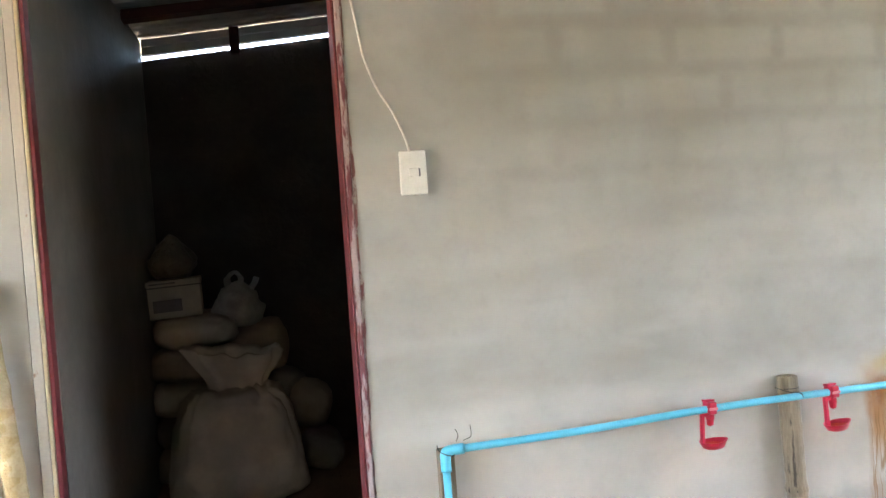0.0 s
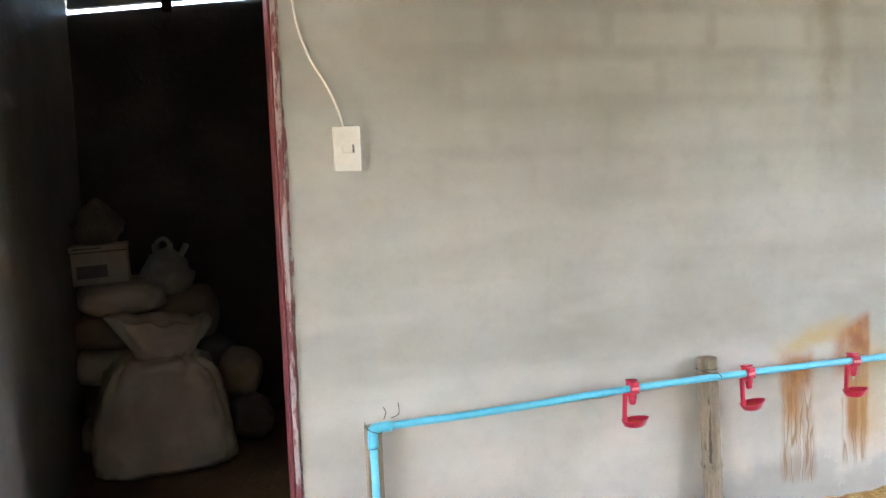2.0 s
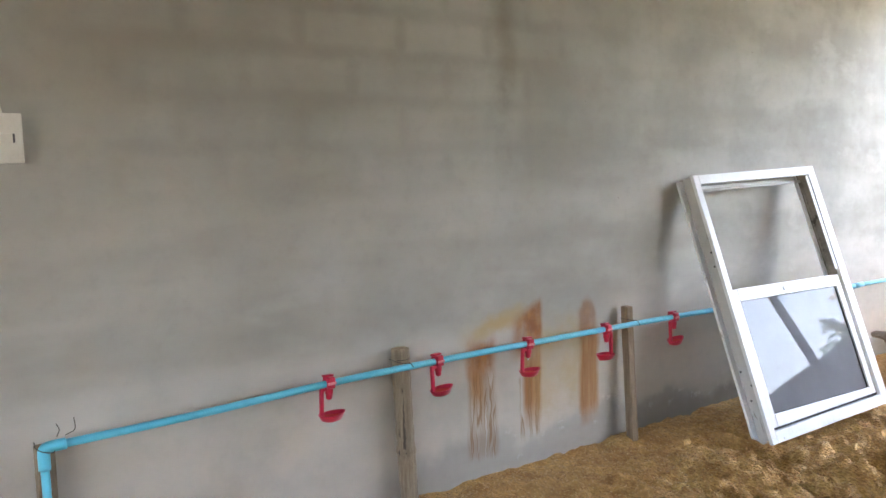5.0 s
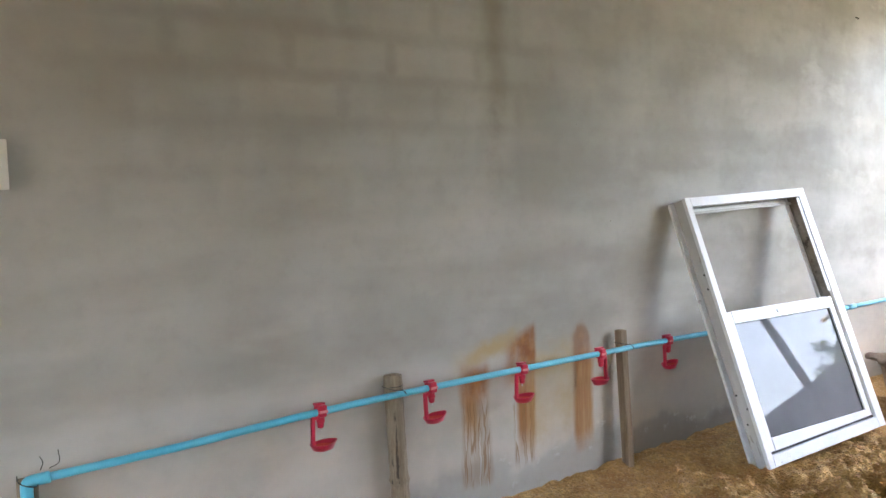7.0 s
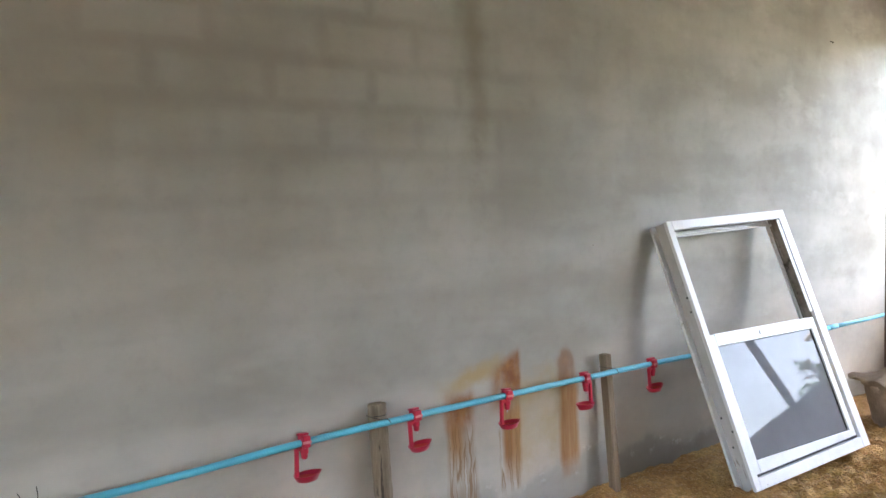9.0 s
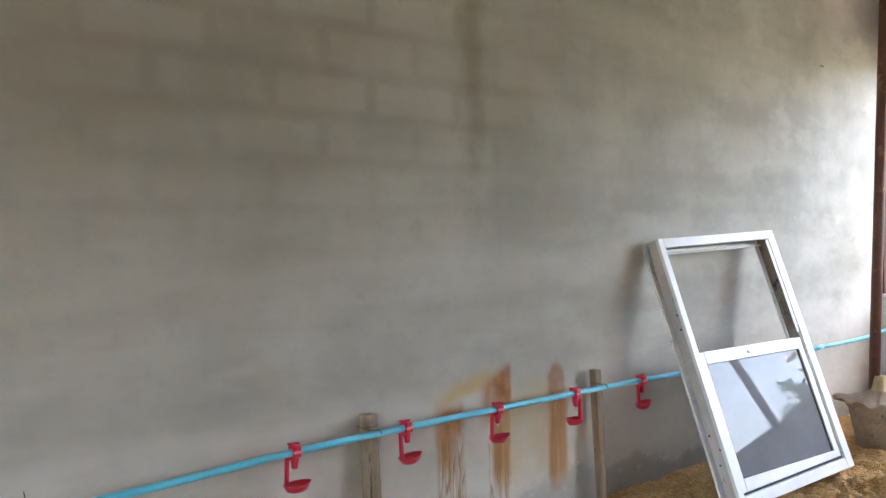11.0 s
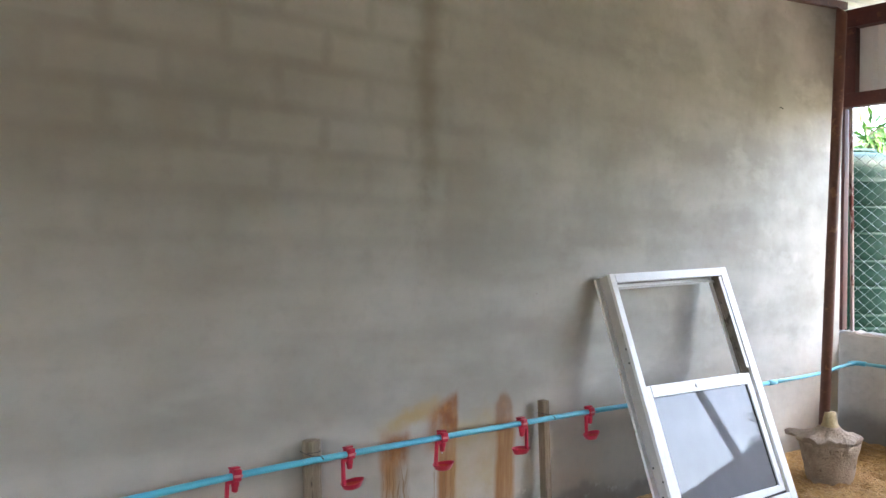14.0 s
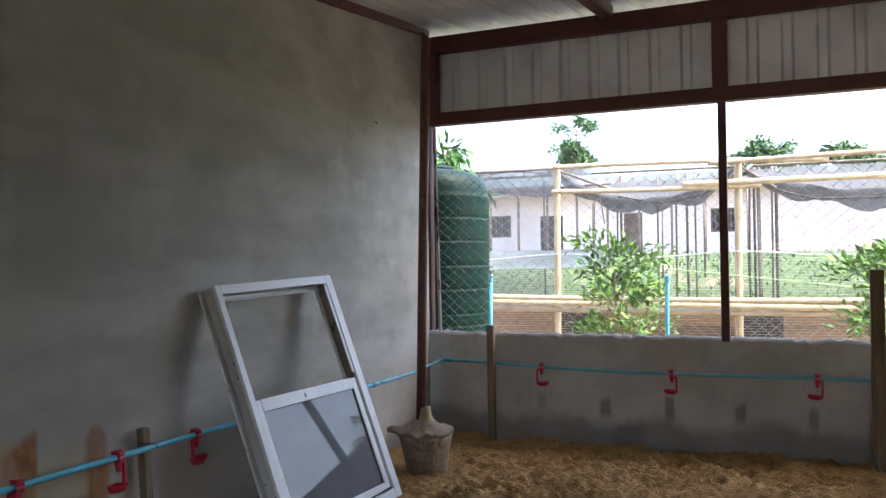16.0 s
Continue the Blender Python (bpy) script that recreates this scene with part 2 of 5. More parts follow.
    # tint graded by height: warmer low, greener high
    height_tint = n.step(n.add(z, n.mul(n.sub(cloud, 0.5), 0.6)), 0.5, 1.7)
    col = n.mix(1.0, col, n.mix(height_tint, (1.03, 1.0, 0.955), (0.958, 1.0, 1.010)), "MULTIPLY")
    speck = n.mul(n.step(n.cells(7.0, flat), 0.030, 0.018), n.step(n.noise(1.3, 2, 0.5, flat), 0.5, 0.62))
    col = n.mix(n.mul(speck, 0.75), col, (0.09, 0.08, 0.07))
    smooth_coat = n.mul(n.step(x, 3.4, 4.4), n.step(n.noise(2.4, 4, 0.6, flat), 0.40, 0.62))
    n.set(Base_Color=col, Roughness=n.sub(n.add(n.mul(fine, 0.2), 0.60), n.mul(smooth_coat, 0.10)), Specular_IOR_Level=0.22)
    ripple = n.mul(n.noise(3.6, 3, 0.6, n.stretch(0.7, 0.2, 0.9)), n.add(n.mul(n.step(x, 3.2, 4.3), 3.2), 0.5))
    h = n.add(n.add(n.mul(bands, 1.2), n.mul(trowel, 1.0)), n.add(n.mul(fine, 0.22), n.mul(grain, 0.05)))
    n.bump(n.add(ripple, n.sub(h, n.mul(n.mul(brick.outputs["Fac"], high), 0.10))), 0.22, 0.012)
    return n.m


def low_wall_plaster():
    n = Net("damp_cement_plaster")
    x, y, z = n.xyz()
    cloud, fine = n.noise(2.6, 5, 0.6), n.noise(24, 5, 0.6)
    col = n.mix(n.step(cloud, 0.35, 0.66), (0.46, 0.435, 0.39), (0.57, 0.545, 0.495))
    col = n.mix(n.mul(n.step(fine, 0.45, 0.75), 0.2), col, (0.22, 0.205, 0.18))
    foot = n.add(z, n.mul(n.sub(n.noise(2.2, 4, 0.6, n.stretch(0.2, 1, 0.3)), 0.5), 0.30))
    col = n.mix(n.mul(n.step(foot, 0.16, 0.04), 0.62), col, (0.145, 0.128, 0.108))
    # wet marks under the drinkers' line
    ys = n.add(y, n.mul(n.sub(n.noise(14, 4, 0.6, n.stretch(0.2, 1, 0.4)), 0.5), 0.05))
    for my, wide, hi, lo, deep in ((-0.76, 0.040, 0.25, 0.13, 0.30), (-1.175, 0.050, 0.25, 0.10, 0.60), (-1.563, 0.042, 0.25, 0.10, 0.60), (-1.966, 0.048, 0.235, 0.11, 0.60), (-2.357, 0.042, 0.225, 0.10, 0.55), (-2.77, 0.045, 0.24, 0.10, 0.5), (-3.17, 0.045, 0.24, 0.10, 0.5), (-1.04, 0.110, 0.110, 0.05, 0.45), (-1.31, 0.150, 0.085, -0.10, 0.42), (-0.56, 0.09, 0.22, 0.17, 0.25)):
        across = n.math("DIVIDE", n.math("ABSOLUTE", n.sub(ys, my)), wide * 0.85)
        spot = n.mul(n.step(across, 1.1, 0.45), n.mul(n.step(foot, hi + 0.03, hi - 0.03), n.step(z, lo - 0.02, lo + 0.05)))
        col = n.mix(n.mul(spot, deep), col, (0.115, 0.104, 0.088))
    n.set(Base_Color=col, Roughness=0.8, Specular_IOR_Level=0.3)
    n.bump(n.add(cloud, n.mul(fine, 0.4)), 0.4, 0.012)
    return n.m


def husk_bed():
    n = Net("rice_husk_litter")
    big, mid = n.noise(1.4, 4, 0.6), n.noise(9, 5, 0.65)
    c1, c2 = n.cells(150, n.stretch(1, 0.45, 1)), n.cells(120, n.stretch(0.45, 1, 1))
    col = n.mix(n.step(mid, 0.34, 0.66), (0.450, 0.252, 0.090), (0.710, 0.455, 0.180))
    col = n.mix(n.step(n.cells(150, n.stretch(1, 0.45, 1), out="Color"), 0.2, 0.9), n.mix(0.5, col, (0.25, 0.145, 0.060)), col)
    col = n.mix(n.mul(n.step(c2, 0.28, 0.05), 0.5), col, (0.74, 0.56, 0.30))
    col = n.mix(n.mul(n.step(big, 0.46, 0.68), 0.32), col, (0.29, 0.175, 0.072))
    x, y, z = n.xyz()
    # packed litter and wall shade to the east; unseen floor darkened against bounce
    toned_litter = n.math("MAXIMUM", n.mul(n.step(n.add(x, n.mul(n.sub(big, 0.5), 1.6)), 3.9, 4.9), 0.22), n.mul(n.step(n.add(y, n.mul(n.sub(big, 0.5), 1.2)), -1.9, -2.6), 0.40))
    col = n.mix(toned_litter, col, n.mix(n.step(mid, 0.35, 0.65), (0.175, 0.105, 0.048), (0.27, 0.165, 0.078)))
    n.set(Base_Color=col, Roughness=0.85, Specular_IOR_Level=0.2)
    n.bump(n.add(n.add(n.mul(mid, 0.8), n.mul(c1, 0.5)), n.mul(c2, 0.4)), 0.8, 0.012)
    return n.m


def worn_paint(name, paint, under, amount, scale=14.0, stretch=(1, 1, 0.35), rough=0.5):
    n = Net(name)
    co = n.stretch(*stretch)
    f, fine = n.noise(scale, 6, 0.68, co), n.noise(scale * 7, 4, 0.6)
    worn = n.step(f, 0.62 - amount, 0.68 - amount)
    col = n.mix(worn, n.mix(n.mul(fine, 0.5), paint, tuple(c * 0.55 for c in paint)), n.mix(n.mul(fine, 0.6), under, tuple(c * 0.7 for c in under)))
    n.set(Base_Color=col, Roughness=n.add(n.mul(worn, 0.25), rough), Specular_IOR_Level=0.4)
    n.bump(n.sub(n.mul(fine, 0.25), worn), 0.35, 0.003)
    return n.m


def clear_glass(name, tint=(0.9, 0.94, 0.93), dust=0.0, sheen=0.15, soot=(0.50, 0.51, 0.53)):
    """A pane: light goes straight through, it mirrors more at a grazing look, and dust greys it."""
    n = Net(name)
    n.t.nodes.remove(n.b)
    out = n.t.nodes["Material Output"]
    mixer, grey, clear, gloss, film = (n.t.nodes.new(k) for k in ("ShaderNodeMixShader", "ShaderNodeMixShader", "ShaderNodeBsdfTransparent", "ShaderNodeBsdfGlossy", "ShaderNodeBsdfDiffuse"))
    fres = n.t.nodes.new("ShaderNodeFresnel")
    fres.inputs[0].default_value = 1.52
    clear.inputs[0].default_value = (*tint, 1)
    film.inputs[0].default_value = (*soot, 1)
    gloss.inputs["Roughness"].default_value = 0.004
    n.put(grey.inputs[0], n.math("MULTIPLY", n.add(n.mul(n.noise(6, 4), 0.4), 0.8), dust, clamp=True))
    n.put(mixer.inputs[0], n.math("MINIMUM", n.mul(fres.outputs[0], sheen), 0.95))
    n.t.links.new(clear.outputs[0], grey.inputs[1])
    n.t.links.new(film.outputs[0], grey.inputs[2])
    n.t.links.new(grey.outputs[0], mixer.inputs[1])
    n.t.links.new(gloss.outputs[0], mixer.inputs[2])
    n.t.links.new(mixer.outputs[0], out.inputs[0])
    return n.m


def leafy(name, dark, light):
    n = Net(name)
    r = n.island()
    col = n.mix(r, dark, light)
    n.set(Base_Color=n.mix(n.mul(n.noise(30, 3), 0.4), col, dark), Roughness=0.6, Specular_IOR_Level=0.18)
    n.set(Transmission_Weight=0.0, Subsurface_Weight=0.0)
    return n.m


def sheet_metal(name, tone, rough, blotch, scale, metal=0.25):
    n = Net(name)
    f, fine = n.noise(scale, 5, 0.6), n.noise(scale * 14, 4, 0.6)
    n.set(Base_Color=n.mix(n.step(f, 0.4, 0.7), tone, blotch), Metallic=metal, Roughness=n.add(n.mul(fine, 0.18), rough))
    n.bump(fine, 0.06, 0.003)
    return n.m


def woven(name, a, b):
    n = Net(name)
    f = n.noise(5, 4, 0.6)
    w = n.mul(n.math("SINE", n.mul(n.xyz()[0], 900.0)), n.math("SINE", n.mul(n.xyz()[2], 900.0)))
    n.set(Base_Color=n.mix(n.step(f, 0.35, 0.7), a, b), Roughness=0.6, Specular_IOR_Level=0.3)
    n.bump(n.add(n.mul(w, 0.15), n.noise(22, 4, 0.6)), 0.35, 0.008)
    return n.m


M_WALL, M_LOW, M_HUSK = main_plaster(), low_wall_plaster(), husk_bed()
# blocks toned near black: the shade deep in the storeroom is in the colour
M_BLOCK = surface("shade_toned_blockwork", (0.040, 0.034, 0.030), (0.070, 0.061, 0.054), 4.0, 0.9, relief=0.4, depth=0.01)
M_PALE = surface("bare_cement_plaster", (0.25, 0.245, 0.225), (0.34, 0.335, 0.31), 2.0, 0.8, relief=0.2)
# plaster kept below bare cement tone to carry the storeroom's dimness
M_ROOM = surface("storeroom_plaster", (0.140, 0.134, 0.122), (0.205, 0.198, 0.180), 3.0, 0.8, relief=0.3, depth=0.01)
M_EARTH = surface("packed_brown_earth", (0.12, 0.075, 0.042), (0.20, 0.13, 0.08), 3.0, 0.9, relief=0.5, depth=0.01)
M_MORTAR = surface("rough_pale_mortar", (0.12, 0.112, 0.10), (0.25, 0.235, 0.215), 18.0, 0.9, relief=0.7, depth=0.01)
M_STEEL = surface("maroon_primer_steel", (0.070, 0.020, 0.018), (0.115, 0.036, 0.030), 5.0, 0.55, relief=0.2, spots=((0.16, 0.06, 0.035), 0.05, 18))
M_POLE = surface("rust_brown_pole_paint", (0.085, 0.030, 0.022), (0.150, 0.065, 0.045), 5.0, 0.5, relief=0.25, spots=((0.20, 0.10, 0.055), 0.10, 12))
M_RED_FRAME = worn_paint("peeling_maroon_frame_paint", (0.165, 0.045, 0.052), (0.40, 0.31, 0.30), 0.14, 26.0, (1, 1, 0.22))
M_RED_EDGE = surface("maroon_frame_paint", (0.120, 0.016, 0.022), (0.175, 0.028, 0.034), 9.0, 0.5, relief=0.15)
M_CREAM = worn_paint("cream_frame_face_paint", (0.55, 0.48, 0.31), (0.33, 0.25, 0.17), 0.04, scale=9.0)
M_CEMENT_EDGE = worn_paint("cement_smeared_jamb", (0.46, 0.44, 0.39), (0.27, 0.17, 0.13), -0.02, scale=16.0)
M_PIPE = surface("sky_blue_pvc", (0.095, 0.47, 0.62), (0.14, 0.54, 0.68), 6.0, 0.38, relief=0.05, spots=((0.20, 0.42, 0.48), 0.02, 25))
M_PIPE_DULL = surface("weathered_blue_pvc", (0.13, 0.42, 0.52), (0.22, 0.52, 0.62), 6.0, 0.45, relief=0.08)
M_RED = surface("red_drinker_plastic", (0.42, 0.010, 0.040), (0.52, 0.018, 0.056), 30.0, 0.35, relief=0.05)
M_CUP_IN = surface("dusty_red_cup_plastic", (0.44, 0.020, 0.020), (0.55, 0.075, 0.045), 40.0, 0.5, relief=0.1)
M_STEEL_PIN = surface("nipple_pin_steel", (0.45, 0.44, 0.42), (0.6, 0.58, 0.55), 60.0, 0.3, 0.9)
M_WIRE = surface("dark_tie_wire", (0.035, 0.032, 0.030), (0.08, 0.07, 0.06), 60.0, 0.6, 0.6)
M_BAMBOO_GREY = surface("weathered_grey_bamboo", (0.145, 0.105, 0.066), (0.310, 0.245, 0.165), 55.0, 0.7, relief=0.4, spots=((0.06, 0.042, 0.028), 0.07, 40), stretch=(1, 1, 0.06))
M_STAKE = surface("grey_brown_stake_wood", (0.135, 0.092, 0.052), (0.270, 0.200, 0.128), 60.0, 0.75, relief=0.4, spots=((0.07, 0.048, 0.03), 0.06, 45), stretch=(1, 1, 0.06))
M_BAMBOO = surface("tan_bamboo_cane", (0.42, 0.325, 0.19), (0.57, 0.465, 0.305), 8.0, 0.5, relief=0.2, vary=0.25)
M_WHITE_ALU = surface("white_coated_aluminium", (0.74, 0.75, 0.76), (0.82, 0.83, 0.83), 6.0, 0.35, relief=0.05, spots=((0.40, 0.37, 0.33), 0.015, 26))
# channel tones with side shade in the colour; the third is dirty as well
M_ALU_SIDE = surface("side_shaded_channel", (0.23, 0.23, 0.24), (0.40, 0.40, 0.41), 9.0, 0.4, 0.3, relief=0.1, spots=((0.20, 0.18, 0.16), 0.05, 22), stretch=(1, 1, 0.3))
M_ALU_WEB = surface("side_toned_channel_web", (0.44, 0.435, 0.42), (0.55, 0.54, 0.52), 9.0, 0.5, relief=0.1, spots=((0.26, 0.23, 0.20), 0.05, 22), stretch=(1, 1, 0.3))
M_ALU_RAW = surface("dirty_shade_toned_channel", (0.20, 0.175, 0.145), (0.36, 0.33, 0.29), 13.0, 0.55, 0.3, relief=0.2, spots=((0.09, 0.075, 0.06), 0.08, 22))
M_GASKET = surface("black_rubber_gasket", (0.014, 0.014, 0.015), (0.03, 0.03, 0.03), 30.0, 0.6)
M_GLASS = clear_glass("grey_tinted_window_glass", (0.45, 0.47, 0.48), 0.86, 0.72, (0.21, 0.215, 0.225))
M_SWITCH = surface("white_switch_plastic", (0.70, 0.69, 0.64), (0.77, 0.76, 0.71), 20.0, 0.3, relief=0.03)
M_SWITCH_GAP = surface("grey_switch_gap", (0.10, 0.10, 0.11), (0.16, 0.16, 0.17), 30.0, 0.5)
M_CABLE = surface("white_cable_sheath", (0.66, 0.65, 0.60), (0.74, 0.73, 0.68), 30.0, 0.4, relief=0.03)
M_BUCKET = surface("cement_caked_bucket", (0.260, 0.195, 0.138), (0.390, 0.305, 0.225), 9.0, 0.85, relief=0.8, depth=0.012, spots=((0.13, 0.085, 0.055), 0.08, 14))
M_CONCRETE = surface("brown_grey_concrete", (0.270, 0.205, 0.146), (0.400, 0.315, 0.235), 12.0, 0.9, relief=0.9, depth=0.012)
M_COLLAR = surface("yellowed_cement_collar", (0.34, 0.255, 0.125), (0.48, 0.375, 0.205), 16.0, 0.8, relief=0.6, depth=0.008)
M_ROOF = sheet_metal("galvalume_roof_sheet", (0.55, 0.565, 0.565), 0.30, (0.40, 0.405, 0.405), 1.2)
M_FASCIA = sheet_metal("galvalume_wall_sheet", (0.78, 0.82, 0.86), 0.34, (0.60, 0.63, 0.67), 2.0, 0.4)
M_LINK = surface("weathered_chain_link", (0.20, 0.205, 0.205), (0.34, 0.345, 0.345), 40.0, 0.5, 0.4)
M_SACK = woven("dusty_white_woven_sack", (0.42, 0.365, 0.32), (0.58, 0.52, 0.46))
M_SACK_TAN = woven("tan_woven_sack", (0.22, 0.17, 0.135), (0.33, 0.265, 0.21))
M_SACK_DARK = woven("grey_woven_sack", (0.15, 0.14, 0.135), (0.26, 0.245, 0.235))
M_CARD = surface("pale_carton", (0.34, 0.315, 0.29), (0.42, 0.39, 0.36), 8.0, 0.75, relief=0.1)
M_PRINT_SHADOW = surface("carton_print_and_lid_shadow", (0.09, 0.085, 0.10), (0.14, 0.13, 0.15), 12.0, 0.7)
M_BAG = surface("thin_white_bag_plastic", (0.26, 0.245, 0.24), (0.40, 0.385, 0.37), 12.0, 0.35, relief=0.5, depth=0.01)
M_BAG_DARK = surface("brown_clear_bag_plastic", (0.08, 0.06, 0.042), (0.15, 0.12, 0.085), 14.0, 0.3, relief=0.6, depth=0.01)
M_TAPE = surface("clear_packing_tape", (0.46, 0.36, 0.20), (0.62, 0.52, 0.33), 18.0, 0.18, relief=0.7, depth=0.008)
M_LILAC = surface("lilac_plastic_wrap", (0.36, 0.31, 0.34), (0.50, 0.45, 0.46), 14.0, 0.3, relief=0.6, depth=0.01)


# ---- mesh helpers ----
def mesh_of(bm, name, material, smooth=False):
    me = bpy.data.meshes.new(name)
    bmesh.ops.recalc_face_normals(bm, faces=bm.faces)
    if smooth:
        for f in bm.faces:
            f.smooth = True
    bm.to_mesh(me)
    bm.free()
    for m in material if isinstance(material, (list, tuple)) else [material]:
        me.materials.append(m)
    return me


def part(name, bm, material, parent=None, label="", smooth=False, kind=""):
    ob = new(name, mesh_of(bm, name, material, smooth))
    if parent is not None:
        ob.parent = parent
    return tagged(ob, label, kind=kind)


def thing(name, label, category, group="", at=None, kind=""):
    ob = new(name)
    ob.empty_display_size = 0.05
    if at is not None:
        ob.matrix_world = at
    return tagged(ob, label, category, group, kind)


def solid(name, bm, material, label, category, smooth=False, kind="", group=""):
    return tagged(part(name, bm, material, None, "", smooth), label, category, group, kind)


def box(x0, x1, y0, y1, z0, z1, bevel=0.0, bm=None):
    own = bmesh.new()
    bmesh.ops.create_cube(own, size=1)
    for v in own.verts:
        v.co = ((x0 + x1) / 2 + v.co.x * (x1 - x0), (y0 + y1) / 2 + v.co.y * (y1 - y0), (z0 + z1) / 2 + v.co.z * (z1 - z0))
    if bevel:
        bmesh.ops.bevel(own, geom=own.edges[:], offset=bevel, segments=2, profile=0.5, affect="EDGES")
    if bm is None:
        return own
    return join(bm, own)


def join(bm, other):
    me = bpy.data.meshes.new("join")
    other.to_mesh(me)
    other.free()
    bm.from_mesh(me)
    bpy.data.meshes.remove(me)
    return bm


def moved(bm, m):
    bmesh.ops.transform(bm, matrix=m, verts=bm.verts)
    return bm


def tube(points, radius, sides=10, bm=None, caps=True, wobble=None):
    """A round bar along a line of points; radius a number or one for each point."""
    bm = bm or bmesh.new()
    pts = [Vector(p) for p in points]
    rings = []
    side = None
    for i, p in enumerate(pts):
        way = (pts[min(i + 1, len(pts) - 1)] - pts[max(i - 1, 0)]).normalized()
        if side is None:
            side = way.cross(Vector((0.31, 0.17, 0.93)) if abs(way.z) < 0.9 else Vector((1, 0, 0))).normalized()
        side = (side - way * side.dot(way)).normalized()
        up = way.cross(side)
        r = radius[i] if isinstance(radius, (list, tuple)) else radius
        rings.append([bm.verts.new(p + (side * math.cos(a) + up * math.sin(a)) * r * (wobble(i, a) if wobble else 1)) for a in (2 * math.pi * k / sides for k in range(sides))])
    for a, b in zip(rings, rings[1:]):
        for k in range(sides):
            bm.faces.new((a[k], a[(k + 1) % sides], b[(k + 1) % sides], b[k]))
    if caps:
        bm.faces.new(rings[0][::-1])
        bm.faces.new(rings[-1])
    return bm


def arc(points, steps=6):
    """A smooth line through the points."""
    pts = [Vector(p) for p in points]
    ext = [2 * pts[0] - pts[1]] + pts + [2 * pts[-1] - pts[-2]]
    line = []
    for a, b, c, d in zip(ext, ext[1:], ext[2:], ext[3:]):
        for k in range(steps):
            t = k / steps
            line.append(0.5 * (2 * b + (c - a) * t + (2 * a - 5 * b + 4 * c - d) * t * t + (3 * b - a - 3 * c + d) * t ** 3))
    return line + [pts[-1]]


def turned(profile, sides=32, wobble=None, bm=None):
    """A body of turning: profile of (radius, z); wobble(angle, z) scales the radius."""
    bm = bm or bmesh.new()
    rings = []
    for r, z in profile:
        rings.append([bm.verts.new((r * w * math.cos(a), r * w * math.sin(a), z)) for a, w in ((2 * math.pi * k / sides, wobble(2 * math.pi * k / sides, z) if wobble else 1) for k in range(sides))])
    for a, b in zip(rings, rings[1:]):
        for k in range(sides):
            bm.faces.new((a[k], a[(k + 1) % sides], b[(k + 1) % sides], b[k]))
    bm.faces.new(rings[0][::-1])
    bm.faces.new(rings[-1])
    return bm


def slab(outline, y0, y1):
    """An upright plate: a convex outline in x and z, from y0 to y1."""
    bm = bmesh.new()
    a = [bm.verts.new((x, y0, z)) for x, z in outline]
    b = [bm.verts.new((x, y1, z)) for x, z in outline]
    bm.faces.new(a), bm.faces.new(b[::-1])
    for i in range(len(a)):
        j = (i + 1) % len(a)
        bm.faces.new((a[i], a[j], b[j], b[i]))
    return bm


def wall_with_door(x0, x1, door0, door1, low, head, top, y0, y1):
    """A wall with one opening through it; top(x) gives its upper edge."""
    bm = bmesh.new()
    cols = [x0, door0, door1, x1]
    pts = {(i, k, s): bm.verts.new((x, y, (low, head, top(x))[k])) for i, x in enumerate(cols) for k in range(3) for s, y in enumerate((y0, y1))}
    cells = [(0, 0), (2, 0), (0, 1), (1, 1), (2, 1)]
    for i, k in cells:
        for s in (0, 1):
            bm.faces.new([pts[q] for q in ((i, k, s), (i + 1, k, s), (i + 1, k + 1, s), (i, k + 1, s))])
    rim = [((0, 0), (0, 1)), ((0, 1), (0, 2)), ((3, 0), (3, 1)), ((3, 1), (3, 2)), ((0, 0), (1, 0)), ((2, 0), (3, 0)), ((1, 0), (1, 1)), ((2, 0), (2, 1)), ((1, 1), (2, 1)), ((0, 2), (1, 2)), ((1, 2), (2, 2)), ((2, 2), (3, 2))]
    for p, q in rim:
        bm.faces.new((pts[(*p, 0)], pts[(*q, 0)], pts[(*q, 1)], pts[(*p, 1)]))
    return bm


def grid(xs, ys, height):
    bm = bmesh.new()
    rows = [[bm.verts.new((x, y, height(x, y))) for x in xs] for y in ys]
    for a, b in zip(rows, rows[1:]):
        for i in range(len(xs) - 1):
            bm.faces.new((a[i], a[i + 1], b[i + 1], b[i]))
    return bm


def span(a, b, n):
    return [a + (b - a) * i / (n - 1) for i in range(n)]


def fbm(x, y, z=0.0, octaves=4):
    return noise.fractal(Vector((x, y, z)), 1.0, 2.0, octaves)


def roof_at(x):
    return 2.66 + 0.108 * (x - 5.33)


# ---- ground and floors ----
def ground_height(x, y):
    near = 0.03 * fbm(x * 0.5, y * 0.5, 3.0)
    rise = max(0.0, min(1.0, (x - 11.0) / 6.0))
    rise = rise * rise * (3 - 2 * rise)
    return -0.22 + near + 1.42 * rise


